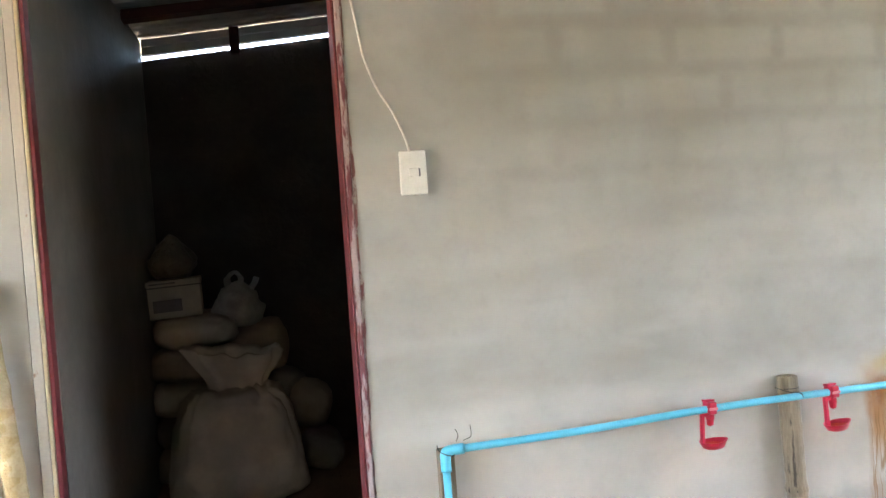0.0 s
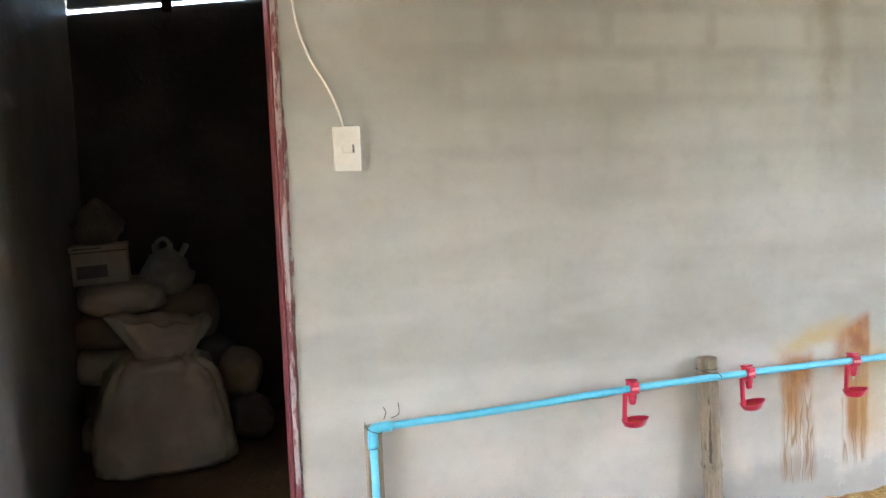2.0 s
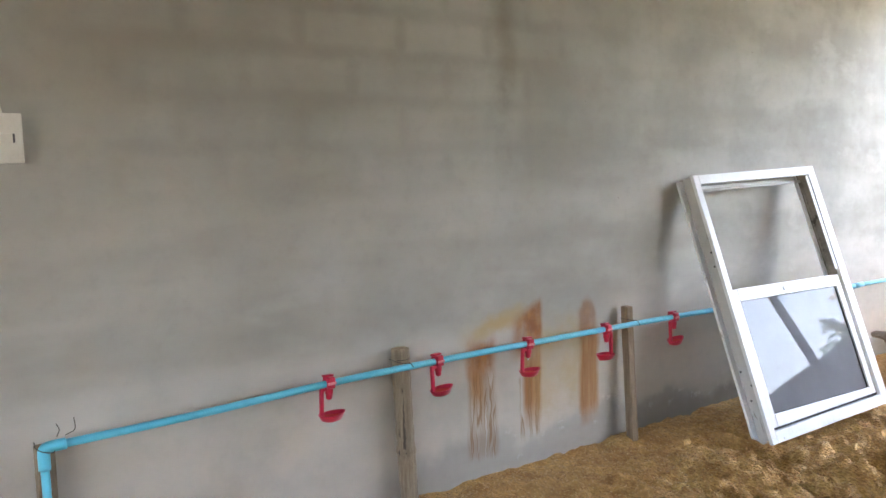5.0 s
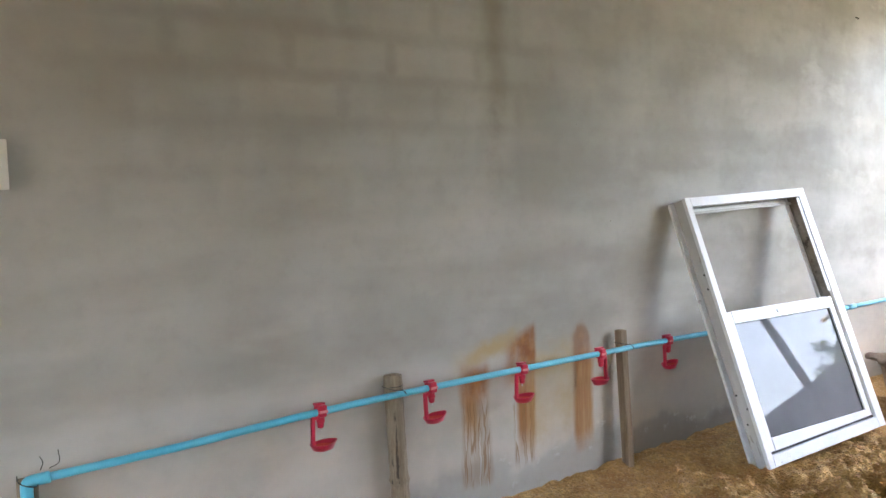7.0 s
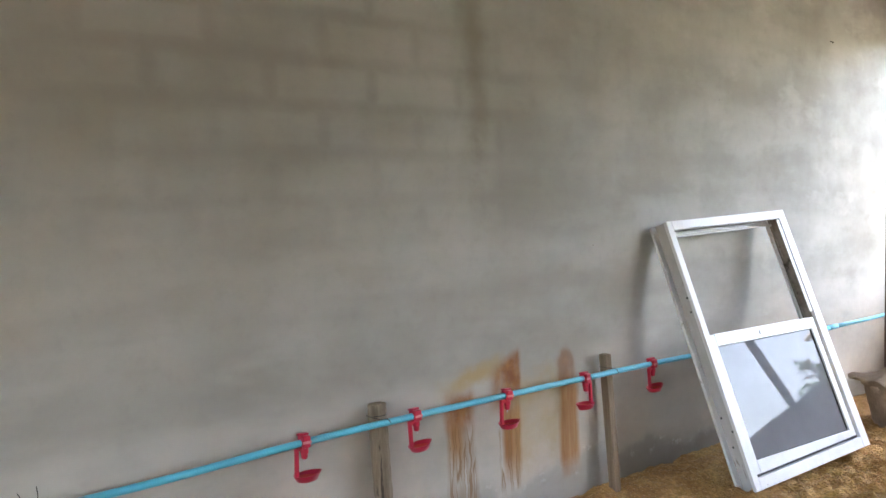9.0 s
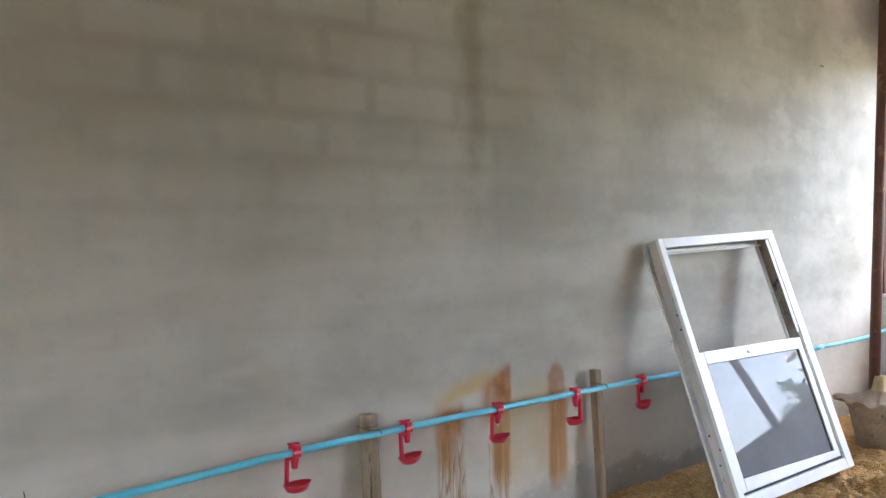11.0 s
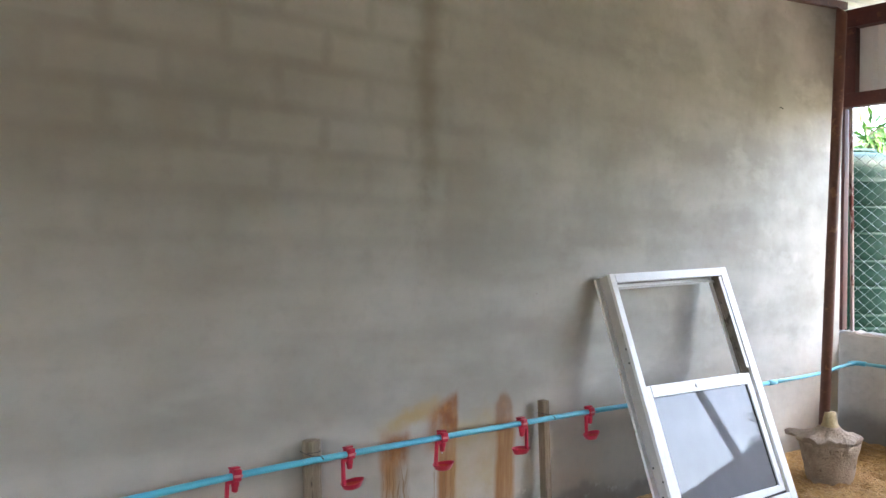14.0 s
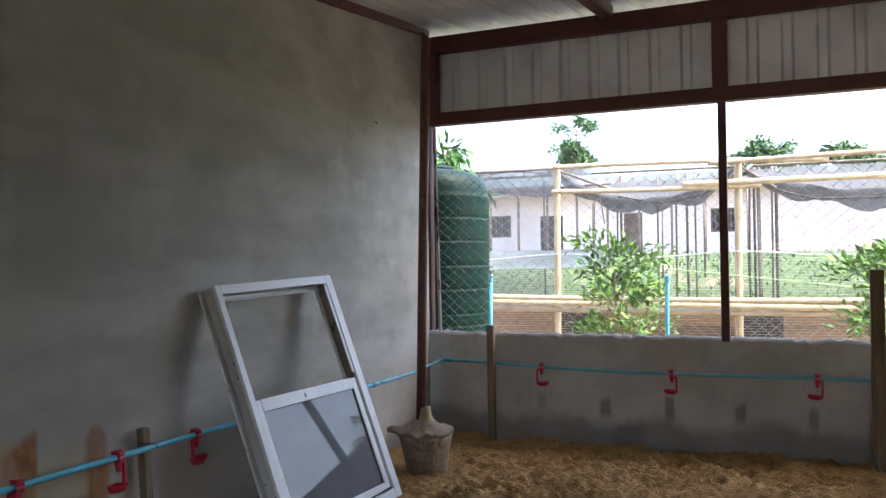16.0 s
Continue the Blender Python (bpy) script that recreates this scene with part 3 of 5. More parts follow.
def soil():
    n = Net("trodden_soil_and_turf")
    x = n.xyz()[0]
    big, fine = n.noise(0.7, 5, 0.6), n.noise(9, 5, 0.65)
    earth = n.mix(n.step(fine, 0.35, 0.65), (0.24, 0.18, 0.125), (0.36, 0.29, 0.215))
    turf = n.mix(n.step(fine, 0.35, 0.65), (0.050, 0.078, 0.035), (0.085, 0.118, 0.056))
    cover = n.math("MAXIMUM", n.mul(n.mul(n.step(x, 10.6, 11.6), n.step(x, 17.5, 16.5)), n.step(big, 0.30, 0.42)), n.step(big, 0.60, 0.66))
    n.set(Base_Color=n.mix(cover, earth, turf), Roughness=0.95, Specular_IOR_Level=0.15)
    n.bump(fine, 0.5, 0.03)
    return n.m


M_SOIL = soil()
gx = span(-60, -8, 6) + span(-6, 8, 15) + span(8.5, 20, 24) + span(22, 60, 10) + [120, 400, 1500]
gy = [-1500, -300, -120, -60, -30, -20] + span(-14, 14, 29) + [20, 30, 60, 120, 300, 1500]
solid("ground", grid(gx, gy, ground_height), M_SOIL, "bare brown soil with weeds, rising to a bank", "ground", True, "structure")


def dent(x, y):
    h = 0.022 * fbm(x * 1.1, y * 1.1) + 0.050 * fbm(x * 4.3, y * 4.3, 1.0) + 0.062 * (0.3 - abs(noise.noise(Vector((x * 9, y * 9, 2.0))))) + 0.050 * fbm(x * 21, y * 21, 3.0, 2)
    return h - 0.15 * max(0.0, noise.noise(Vector((x * 5.2, y * 5.2, 7.0))) - 0.18)


def husk_height(x, y):
    wall = math.exp(-((y / 0.35) ** 2)) * (0.006 + 0.012 * max(0.0, min(1.0, (x - 2.4) / 0.8)))
    foot = 0.022 * math.exp(-(((y + 0.50) / 0.13) ** 2)) if 2.95 < x < 4.1 else 0.0
    return -0.062 - foot + dent(x, y) * min(1.10, 0.18 + 0.85 * abs(y)) * (1.0 - 0.45 * max(0.0, min(1.0, (x - 3.8) / 0.8))) + wall


solid("floor", grid(span(-3.0, 1.0, 170) + span(1.02, 5.46, 260), span(-4.6, -2.52, 100) + span(-2.5, 0.02, 150), husk_height), M_HUSK, "deep golden rice husk litter with dents", "floor", True, "structure")
solid("floor_storeroom", box(-0.5, 2.6, 0.0, 2.1, -0.2, -0.10), M_EARTH, "dark brown earth floor of the storeroom", "floor", kind="structure")

# ---- walls and roof ----
LEFT, RIGHT, HEAD = -0.478, 0.372, 1.93
solid("wall_north", wall_with_door(-3.0, 5.40, LEFT, RIGHT, -0.2, HEAD, lambda x: roof_at(x) - 0.006, 0.0, 0.10), M_WALL, "grey cement plastered wall with rust streaks and faint block courses", "wall", kind="structure")
west_wall = box(-0.55, -0.44, 0.102, 2.1, -0.2, 2.0)
for v in west_wall.verts:
    if v.co.z > 1.0:
        v.co.z = roof_at(v.co.x) - 0.003
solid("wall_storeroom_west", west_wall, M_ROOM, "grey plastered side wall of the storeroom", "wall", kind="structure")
solid("wall_storeroom_east", box(2.5, 2.6, 0.102, 2.1, -0.2, 2.30), M_BLOCK, "bare end wall of the storeroom, shade in its tone", "wall", kind="structure")
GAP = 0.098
solid("wall_storeroom_north", slab([(-0.60, -0.2), (2.65, -0.2), (2.65, roof_at(2.65) - GAP), (-0.60, roof_at(-0.60) - GAP)], 2.1, 2.2), M_BLOCK, "storeroom wall under an open eave, toned dark for shade", "wall", kind="structure")


def rough_top_wall(y0, y1, x0, x1, top):
    bm = bmesh.new()
    n = int((y1 - y0) / 0.035)
    rows = []
    for i in range(n + 1):
        y = y0 + (y1 - y0) * i / n
        h = top + 0.012 * fbm(y * 7, 1.0) + 0.020 * fbm(y * 23, 2.0)
        rows.append([bm.verts.new(c) for c in ((x0, y, -0.2), (x0, y, h - 0.014 + 0.006 * fbm(y * 31, 7.0)), (x0 + 0.012 + 0.006 * fbm(y * 19, 5.0), y, h), (x1 - 0.02, y, h + 0.004), (x1, y, h - 0.012), (x1, y, -0.2))])
    for a, b in zip(rows, rows[1:]):
        for k in range(5):
            f = bm.faces.new((a[k], a[k + 1], b[k + 1], b[k]))
            f.material_index = 1 if k in (2, 3) else 0
    bm.faces.new(rows[0])
    bm.faces.new(rows[-1][::-1])
    return bm


solid("wall_east", rough_top_wall(-4.6, 0.10, 5.45, 5.56, 0.618), [M_LOW, M_MORTAR], "low damp-stained cement wall with a ragged mortar top", "wall", kind="structure")
# south side is never in view: this wall is added, its tone sets the fill
solid("wall_south", slab([(-3.1, -0.2), (5.56, -0.2), (5.56, roof_at(5.56) - 0.03), (-3.1, roof_at(-3.1) - 0.03)], -4.70, -4.602), M_PALE, "unseen grey cement plastered wall closing the south", "wall", kind="structure")
solid("wall_west", rough_top_wall(-4.6, 0.0, -3.11, -3.0, 0.618), [M_LOW, M_MORTAR], "low cement wall under an open end", "wall", kind="structure")


def ribbed(length, width, pitch, rib, deep, thick=0.0025, minor=True):
    """A ribbed sheet: ribs run along x, side by side in y, low face at z 0."""
    bm = bmesh.new()
    prof, y = [], 0.0
    while y < width:
        if not minor:
            prof += [(y, 0.0), (y + pitch - rib, 0.0), (y + pitch - rib * 0.78, deep), (y + pitch - rib * 0.22, deep)]
            y += pitch
            continue
        prof += [(y, 0.0), (y + pitch * 0.30, 0.0), (y + pitch * 0.315, 0.004), (y + pitch * 0.345, 0.004), (y + pitch * 0.36, 0.0), (y + pitch * 0.60, 0.0), (y + pitch * 0.615, 0.004), (y + pitch * 0.645, 0.004), (y + pitch * 0.66, 0.0),
                 (y + pitch - rib, 0.0), (y + pitch - rib * 0.70, deep), (y + pitch - rib * 0.30, deep)]
        y += pitch
    prof.append((y, 0.0))
    lines = [[bm.verts.new((x, py, pz + dz)) for py, pz in prof] for x, dz in ((0, 0), (length, 0), (length, thick), (0, thick))]
    for a, b in ((0, 1), (1, 2), (2, 3), (3, 0)):
        for i in range(len(prof) - 1):
            bm.faces.new((lines[a][i], lines[a][i + 1], lines[b][i + 1], lines[b][i]))
    return bm


tilt = math.atan(0.108)
# east overhang, out of view, is lengthened to hold sky light off the corner
roof = moved(ribbed(9.95 / math.cos(tilt), 7.15, 0.20, 0.055, 0.028), Matrix.Translation((-3.3, -4.78, roof_at(-3.3))) @ Matrix.Rotation(-tilt, 4, "Y"))
solid("ceiling", roof, M_ROOF, "ribbed galvanised roof sheet, bare underside", "roof", kind="structure")


def sloped_bar(x0, x1, y0, y1, drop, deep):
    bm = bmesh.new()
    bmesh.ops.create_cube(bm, size=1)
    for v in bm.verts:
        x = x0 if v.co.x < 0 else x1
        v.co = (x, y0 if v.co.y < 0 else y1, roof_at(x) - drop - (deep if v.co.z < 0 else 0))
    return bm


steel = lambda name, bm, label: solid(name, bm, M_STEEL, label, "steel beam", kind="structure")
steel("trim_wall_plate", sloped_bar(-3.0, 5.38, -0.035, -0.003, 0.004, 0.045), "maroon steel angle along the wall top")
steel("trim_rafter", sloped_bar(-2.9, 5.415, -1.27, -1.20, 0.004, 0.075), "maroon steel rafter under the roof sheet")
steel("trim_rafter", sloped_bar(-2.9, 5.415, -3.30, -3.23, 0.004, 0.075), "maroon steel rafter under the roof sheet")
eave = bmesh.new()
for k in range(4):
    join(eave, sloped_bar(-0.43, 2.5, 2.05 - 0.012 * (k % 2), 2.08, 0.004 + 0.0205 * k, 0.020))
solid("trim_eave", eave, M_FASCIA, "ribbed grey sheet closing the storeroom eave", "eave trim", kind="structure")
steel("trim_rafter", sloped_bar(-0.43, 2.5, 1.50, 1.58, 0.004, 0.044), "maroon steel rafter of the storeroom")
TOP1, TOP0, BEAM1, BEAM0 = 2.625, 2.515, 2.105, 2.020
steel("trim_beam_top", box(5.42, 5.50, -4.6, 0.05, TOP0, TOP1, 0.004), "maroon steel top beam over the sheet panel")
steel("trim_beam_low", box(5.42, 5.50, -4.6, 0.05, BEAM0, BEAM1, 0.004), "maroon steel beam over the opening")
steel("trim_column", box(5.430, 5.495, -0.004, 0.05, 0.63, BEAM0, 0.004), "maroon steel corner column")
steel("trim_column", box(5.430, 5.495, -0.062, 0.05, BEAM1, TOP0, 0.004), "maroon steel corner column over the beam")
steel("trim_column_divider", box(5.425, 5.495, -1.93, -1.845, BEAM1, TOP0, 0.004), "maroon steel divider of the sheet panel")
steel("trim_column_divider", box(5.425, 5.495, -4.6, -4.52, 0.60, TOP0, 0.004), "maroon steel corner column")
steel("trim_mullion", box(5.445, 5.492, -1.918, -1.870, 0.60, BEAM0, 0.004), "slim maroon steel post in the wire opening")
steel("trim_beam_west", box(-3.10, -3.02, -4.6, 0.0, 1.68, 1.75, 0.004), "maroon steel beam over the open end")
fascia = moved(ribbed(TOP0 - BEAM1 + 0.06, 4.5, 0.19, 0.074, 0.028, minor=False), Matrix.Translation((5.515, -4.503, BEAM1 - 0.03)) @ Matrix(((0, 0, 1, 0), (0, 1, 0, 0), (1, 0, 0, 0), (0, 0, 0, 1))))
solid("wall_east_upper", fascia, M_FASCIA, "upright ribbed galvanised sheet between maroon beams", "wall panel", kind="structure")


# ---- wire mesh in the opening ----
def link_wires(y0, y1, z0, z1, x, step, r):
    """Two families of slanting wires, woven a little over and under."""
    bm = bmesh.new()
    slope = 1.16
    for sign in (1, -1):
        k = y0 - (z1 - z0)
        while k < y1 + (z1 - z0):
            ends = []
            for z in (z0, z1):
                ends.append((k + slope * (z - z0) if sign > 0 else k + slope * (z1 - z), z))
            (ya, za), (yb, zb) = ends
            lo, hi = max(y0, min(ya, yb)), min(y1, max(ya, yb))
            if hi - lo > 0.02:
                pa = (lo, za + (zb - za) * (lo - ya) / (yb - ya))
                pb = (hi, za + (zb - za) * (hi - ya) / (yb - ya))
                n = max(2, int((hi - lo) / step) + 1)
                pts = [(x + sign * 0.003, pa[0] + (pb[0] - pa[0]) * i / (n - 1) + 0.004 * noise.noise(Vector((i, k * 9, sign))), pa[1] + (pb[1] - pa[1]) * i / (n - 1)) for i in range(n)]
                tube(pts, r, 4, bm, False)
            k += step
    return bm


fence = thing("wire_screen", "galvanised chain link mesh stretched in the opening", "wire mesh")
part("mesh", link_wires(-1.868, -0.030, 0.63, 2.02, 5.478, 0.078, 0.0014), M_LINK, fence, kind="stuff")
part("edge_bar", tube([(5.472, -0.047, 0.625), (5.472, -0.022, 2.02)], 0.013, 8), worn_paint("chalky_red_bar", (0.45, 0.36, 0.34), (0.14, 0.035, 0.03), 0.1), fence, "chalky red edge bar")
fence2 = thing("wire_screen", "galvanised chain link mesh stretched in the opening", "wire mesh")
part("mesh", link_wires(-4.51, -1.925, 0.63, 2.02, 5.478, 0.078, 0.0014), M_LINK, fence2, kind="stuff")

# ---- door ----
jamb = thing("door_frame", "worn maroon wooden door frame without a door", "door frame")
part("jamb", box(LEFT + 0.004, -0.4475, -0.010, 0.045, -0.12, HEAD - 0.004, 0.003), M_CEMENT_EDGE, jamb, "jamb face smeared with cement")
part("bead", box(-0.447, -0.4375, -0.012, 0.045, -0.12, HEAD - 0.045, 0.003), M_CREAM, jamb, "cream painted bead")
part("stop", box(-0.437, -0.4255, -0.006, 0.040, -0.12, HEAD - 0.045, 0.003), M_RED_EDGE, jamb, "maroon inner edge")
part("jamb", box(0.3515, RIGHT - 0.004, -0.010, 0.115, -0.12, HEAD - 0.004, 0.004), M_RED_FRAME, jamb, "peeling maroon jamb")
part("stop", box(0.343, 0.351, -0.006, 0.115, -0.12, HEAD - 0.045, 0.003), M_RED_EDGE, jamb, "maroon inner edge")
part("head", box(-0.437, 0.351, -0.010, 0.115, HEAD - 0.044, HEAD - 0.004, 0.003), M_RED_FRAME, jamb)
edge_line = []
for z in span(-0.05, 1.8, 90):
    wide = 0.002 + 0.013 * max(0, noise.noise(Vector((z * 4.1, 3.3, 0))) + 0.15) * (1.3 if 0.3 < z < 1.3 else 0.4)
    edge_line.append((RIGHT - 0.002 + wide + 0.003 * noise.noise(Vector((z * 40, 0, 0))), z))
smear = slab([(RIGHT - 0.003, -0.05)] + edge_line + [(RIGHT - 0.003, 1.8)], -0.003, 0.004)
part("paint_smear", smear, worn_paint("smeared_maroon_paint", (0.24, 0.10, 0.095), (0.42, 0.37, 0.33), 0.14, 34.0), jamb, "maroon paint smeared over the plaster")

# ---- switch and cable ----
sw = thing("light_switch", "white plastic surface light switch on the plaster", "light switch")
part("back_box", box(0.501, 0.569, -0.024, 0.0, 1.101, 1.216, 0.002), M_SWITCH, sw)
part("cover_plate", box(0.498, 0.572, -0.033, -0.0245, 1.098, 1.219, 0.003), M_SWITCH, sw)
rock = part("rocker", box(0.521, 0.548, -0.0425, -0.0335, 1.148, 1.170, 0.002), M_SWITCH, sw)
part("rocker_mark", box(0.5485, 0.5535, -0.037, -0.0335, 1.148, 1.170, 0.001), M_SWITCH_GAP, sw, "dark slot beside the rocker")
part("rocker_rim", box(0.5540, 0.5570, -0.038, -0.0335, 1.148, 1.170, 0.001), M_SWITCH, sw)
solid("cable", tube(arc([(0.532, -0.012, 1.214), (0.520, -0.008, 1.262), (0.492, -0.006, 1.330), (0.452, -0.006, 1.400), (0.424, -0.006, 1.480), (0.411, -0.006, 1.560), (0.398, -0.006, 1.640), (0.372, -0.006, 1.74), (0.36, -0.006, 1.86), (0.37, -0.006, 2.06)]), 0.0032, 8), M_CABLE, "thin white electric cable running up the wall", "cable", True)

# ---- drinking line along the plastered wall ----
PY = -0.075
pipe = thing("water_pipe", "sky blue plastic water pipe for poultry drinkers", "pipe")
part("riser", tube([(0.566, PY, -0.12), (0.562, PY, 0.15), (0.560, PY, 0.36)], 0.0108, 16), M_PIPE, pipe, smooth=True)
elbow = tube(arc([(0.560, PY, 0.340), (0.560, PY, 0.380), (0.5625, PY, 0.391), (0.573, PY, 0.3955), (0.612, PY, 0.3975)], 5), 0.0148, 16)
part("elbow", elbow, M_PIPE, pipe, "blue elbow fitting", True)
part("run", tube(arc([(0.60, PY, 0.397), (0.95, PY, 0.4045), (1.353, PY, 0.421), (1.757, PY, 0.4265), (2.158, PY, 0.427), (2.562, PY, 0.426), (2.967, PY, 0.424), (3.6, PY, 0.414), (4.45, PY, 0.404)], 5), 0.0108, 16), M_PIPE, pipe, smooth=True)
part("coupling", tube([(4.425, PY, 0.404), (4.505, PY, 0.404)], 0.0138, 16), M_PIPE_DULL, pipe, "pale blue coupling", True)
part("run", tube(arc([(4.48, PY, 0.404), (5.0, PY, 0.405), (5.25, PY - 0.005, 0.424), (5.36, PY - 0.02, 0.436)], 5), 0.0108, 16), M_PIPE_DULL, pipe, smooth=True)
part("elbow", tube(arc([(5.345, PY - 0.012, 0.4345), (5.388, PY - 0.030, 0.438), (5.398, PY - 0.06, 0.438), (5.398, PY - 0.09, 0.437)], 4), 0.0148, 16), M_PIPE, pipe, "blue elbow fitting", True)
part("run", tube(arc([(5.398, PY - 0.07, 0.437), (5.396, -0.454, 0.430), (5.395, -0.78, 0.416), (5.395, -1.2, 0.406), (5.395, -1.586, 0.405), (5.395, -2.0, 0.408), (5.395, -2.38, 0.412), (5.395, -3.2, 0.41), (5.395, -4.5, 0.41)], 5), 0.0108, 16), M_PIPE_DULL, pipe, smooth=True)


def drinker(at, mirror=1):
    d = thing("poultry_drinker", "red plastic nipple drinker with drip cup on the blue pipe", "drinker", "drinkers on the water pipe", at)
    s = mirror
    clamp = box(-0.013, 0.013, -0.0195, 0.0195, -0.017, 0.019, 0.005)
    part("clamp", clamp, M_RED, d)
    part("clip_tab", moved(box(-0.017, 0.012, -0.012, 0.014, 0.0185, 0.0245, 0.002), Matrix.Rotation(radians(-8), 4, "X")), M_RED, d)
    part("clip_band", box(-0.0145, 0.0145, -0.021, -0.018, -0.004, 0.004, 0.001), surface("pale_clip_edge", (0.62, 0.20, 0.22), (0.70, 0.28, 0.30), 40.0, 0.4) if "pale_clip_edge" not in bpy.data.materials else bpy.data.materials["pale_clip_edge"], d)
    part("valve", turned([(0.006, -0.052), (0.0095, -0.049), (0.0105, -0.036), (0.0125, -0.033), (0.0125, -0.015)], 14), M_RED, d, smooth=False)
    part("nipple", tube([(0, 0, -0.061), (0, 0, -0.050)], 0.0022, 8), M_STEEL_PIN, d, "steel nipple pin")
    arm = bmesh.new()
    box(-0.0055 - s * 0.026, 0.0055 - s * 0.026, -0.006, 0.006, -0.106, -0.018, 0.002, arm)
    box(min(-s * 0.030, -s * 0.006), max(-s * 0.030, -s * 0.006), -0.006, 0.006, -0.025, -0.014, 0.002, arm)
    part("arm", arm, M_RED, d)
    # a dish drawn out to a blunt lip
    cup = bmesh.new()
    rings = []
    for k, (scale, z) in enumerate(((0.45, -0.121), (0.78, -0.117), (1.0, -0.103), (1.06, -0.0985), (0.98, -0.0985), (0.86, -0.106), (0.60, -0.112), (0.30, -0.113))):
        ring = []
        for i in range(28):
            a = 2 * math.pi * i / 28
            reach = 0.036 + (0.013 * max(0, math.cos(a)) ** 3)
            ring.append(cup.verts.new((s * (0.004 + reach * scale * math.cos(a)), 0.030 * scale * math.sin(a), z + (0.006 * max(0, math.cos(a)) if k in (2, 3, 4) else 0))))
        rings.append(ring)
    for a, b in zip(rings, rings[1:]):
        for i in range(28):
            f = cup.faces.new((a[i], a[(i + 1) % 28], b[(i + 1) % 28], b[i]))
    cup.faces.new(rings[0]), cup.faces.new(rings[-1])
    for f in cup.faces:
        f.material_index = 1 if max(v.co.z for v in f.verts) < -0.1035 and all(v in sum(rings[4:], []) for v in f.verts) else 0
    part("cup", cup, [M_RED, M_CUP_IN], d, smooth=True)
    return d


first = drinker(pose(1.353, PY, 0.424, 0, 2, 2))
for x, z, lean in ((1.757, 0.428, -3), (2.158, 0.427, 2), (2.967, 0.424, -4)):
    copy_thing(first, pose(x, PY, z, 0, lean, -lean))
other = drinker(pose(2.562, PY, 0.426, 0, -2, 3), -1)
copy_thing(first, pose(5.395, -0.78, 0.416, 0, 2, -90))
for y, z, lean in ((-1.586, 0.405, -2), (-2.38, 0.412, 1), (-3.19, 0.41, 2)):
    copy_thing(other, pose(5.395, y, z, 0, lean, -90 + lean))


# ---- stakes ----
def bamboo_pole(points, r, nodes, material, bm=None):
    """A cane with swollen joints at the given fractions of its length."""
    pts, rad = [], []
    a, b = Vector(points[0]), Vector(points[-1])
    mid = Vector(points[1]) if len(points) > 2 else (a + b) / 2
    n = 40
    for i in range(n + 1):
        t = i / n
        pts.append(a * (1 - t) ** 2 + (mid * 2 - (a + b) / 2) * 2 * t * (1 - t) + b * t * t)
        bulge = sum(math.exp(-(((t - k) * n / 0.7) ** 2)) for k in nodes)
        rad.append(r * (1 + 0.13 * bulge) * (1 + 0.03 * math.sin(i * 1.7)))
    return tube(pts, rad, 14, bm)


post = thing("bamboo_stake", "grey weathered bamboo stake tied to the blue pipe", "stake", "stakes of the drinking line")
part("cane", bamboo_pole([(1.664, -0.034, -0.15), (1.649, -0.034, 0.15), (1.637, -0.033, 0.479)], 0.0305, (0.47,), M_BAMBOO_GREY), M_BAMBOO_GREY, post, smooth=True)
part("hollow", tube([(1.637, -0.033, 0.4785), (1.637, -0.033, 0.4805)], 0.011, 14), M_STAKE, post, "hollow end of the cane")
tie = tube(arc([(1.604, -0.020, 0.446), (1.604, -0.066, 0.445), (1.618, -0.085, 0.4415), (1.638, -0.091, 0.440), (1.652, -0.088, 0.426), (1.656, -0.066, 0.430), (1.668, -0.02, 0.446)], 4), 0.0014, 6)
tube(arc([(1.604, -0.064, 0.449), (1.626, -0.070, 0.4485), (1.650, -0.066, 0.449), (1.668, -0.035, 0.449)], 4), 0.0013, 6, tie)
part("wire_tie", tie, M_WIRE, post, "dark wire tie")

post = thing("wooden_stake", "grey brown wooden stake tied to the blue pipe", "stake", "stakes of the drinking line")
plank = box(2.703, 2.738, -0.056, -0.020, -0.15, 0.494, 0.004)
for v in plank.verts:
    v.co.x += 0.018 * (0.494 - v.co.z) + 0.002 * math.sin(v.co.z * 20)
    v.co.y -= 0.05 * max(0.0, 0.40 - v.co.z)
part("stake", plank, M_STAKE, post)
part("wire_tie", tube(arc([(2.692, -0.03, 0.446), (2.70, -0.08, 0.444), (2.72, -0.092, 0.441), (2.745, -0.083, 0.420), (2.742, -0.04, 0.436)], 4), 0.0013, 6), M_WIRE, post, "dark wire tie")

post = thing("wooden_stake", "dark wooden stake behind the blue riser", "stake", "stakes of the drinking line")
part("stake", box(0.545, 0.590, -0.055, -0.018, -0.15, 0.392, 0.004), M_STAKE, post)
tie = tube(arc([(0.545, -0.04, 0.404), (0.541, -0.085, 0.402), (0.556, -0.096, 0.392), (0.580, -0.093, 0.386), (0.592, -0.05, 0.392)], 4), 0.0013, 6)
tube(arc([(0.592, PY, 0.418), (0.598, PY - 0.004, 0.436), (0.592, PY, 0.452)], 4), 0.0012, 6, tie)
tube(arc([(0.612, PY, 0.419), (0.634, PY - 0.004, 0.430), (0.634, PY, 0.460)], 4), 0.0012, 6, tie)
part("wire_tie", tie, M_WIRE, post, "loose wire ends")

post = thing("wooden_stake", "grey wooden stake beside the low wall", "stake", "stakes of the drinking line")
part("stake", box(5.335, 5.380, -0.478, -0.432, -0.15, 0.679, 0.004), M_STAKE, post)
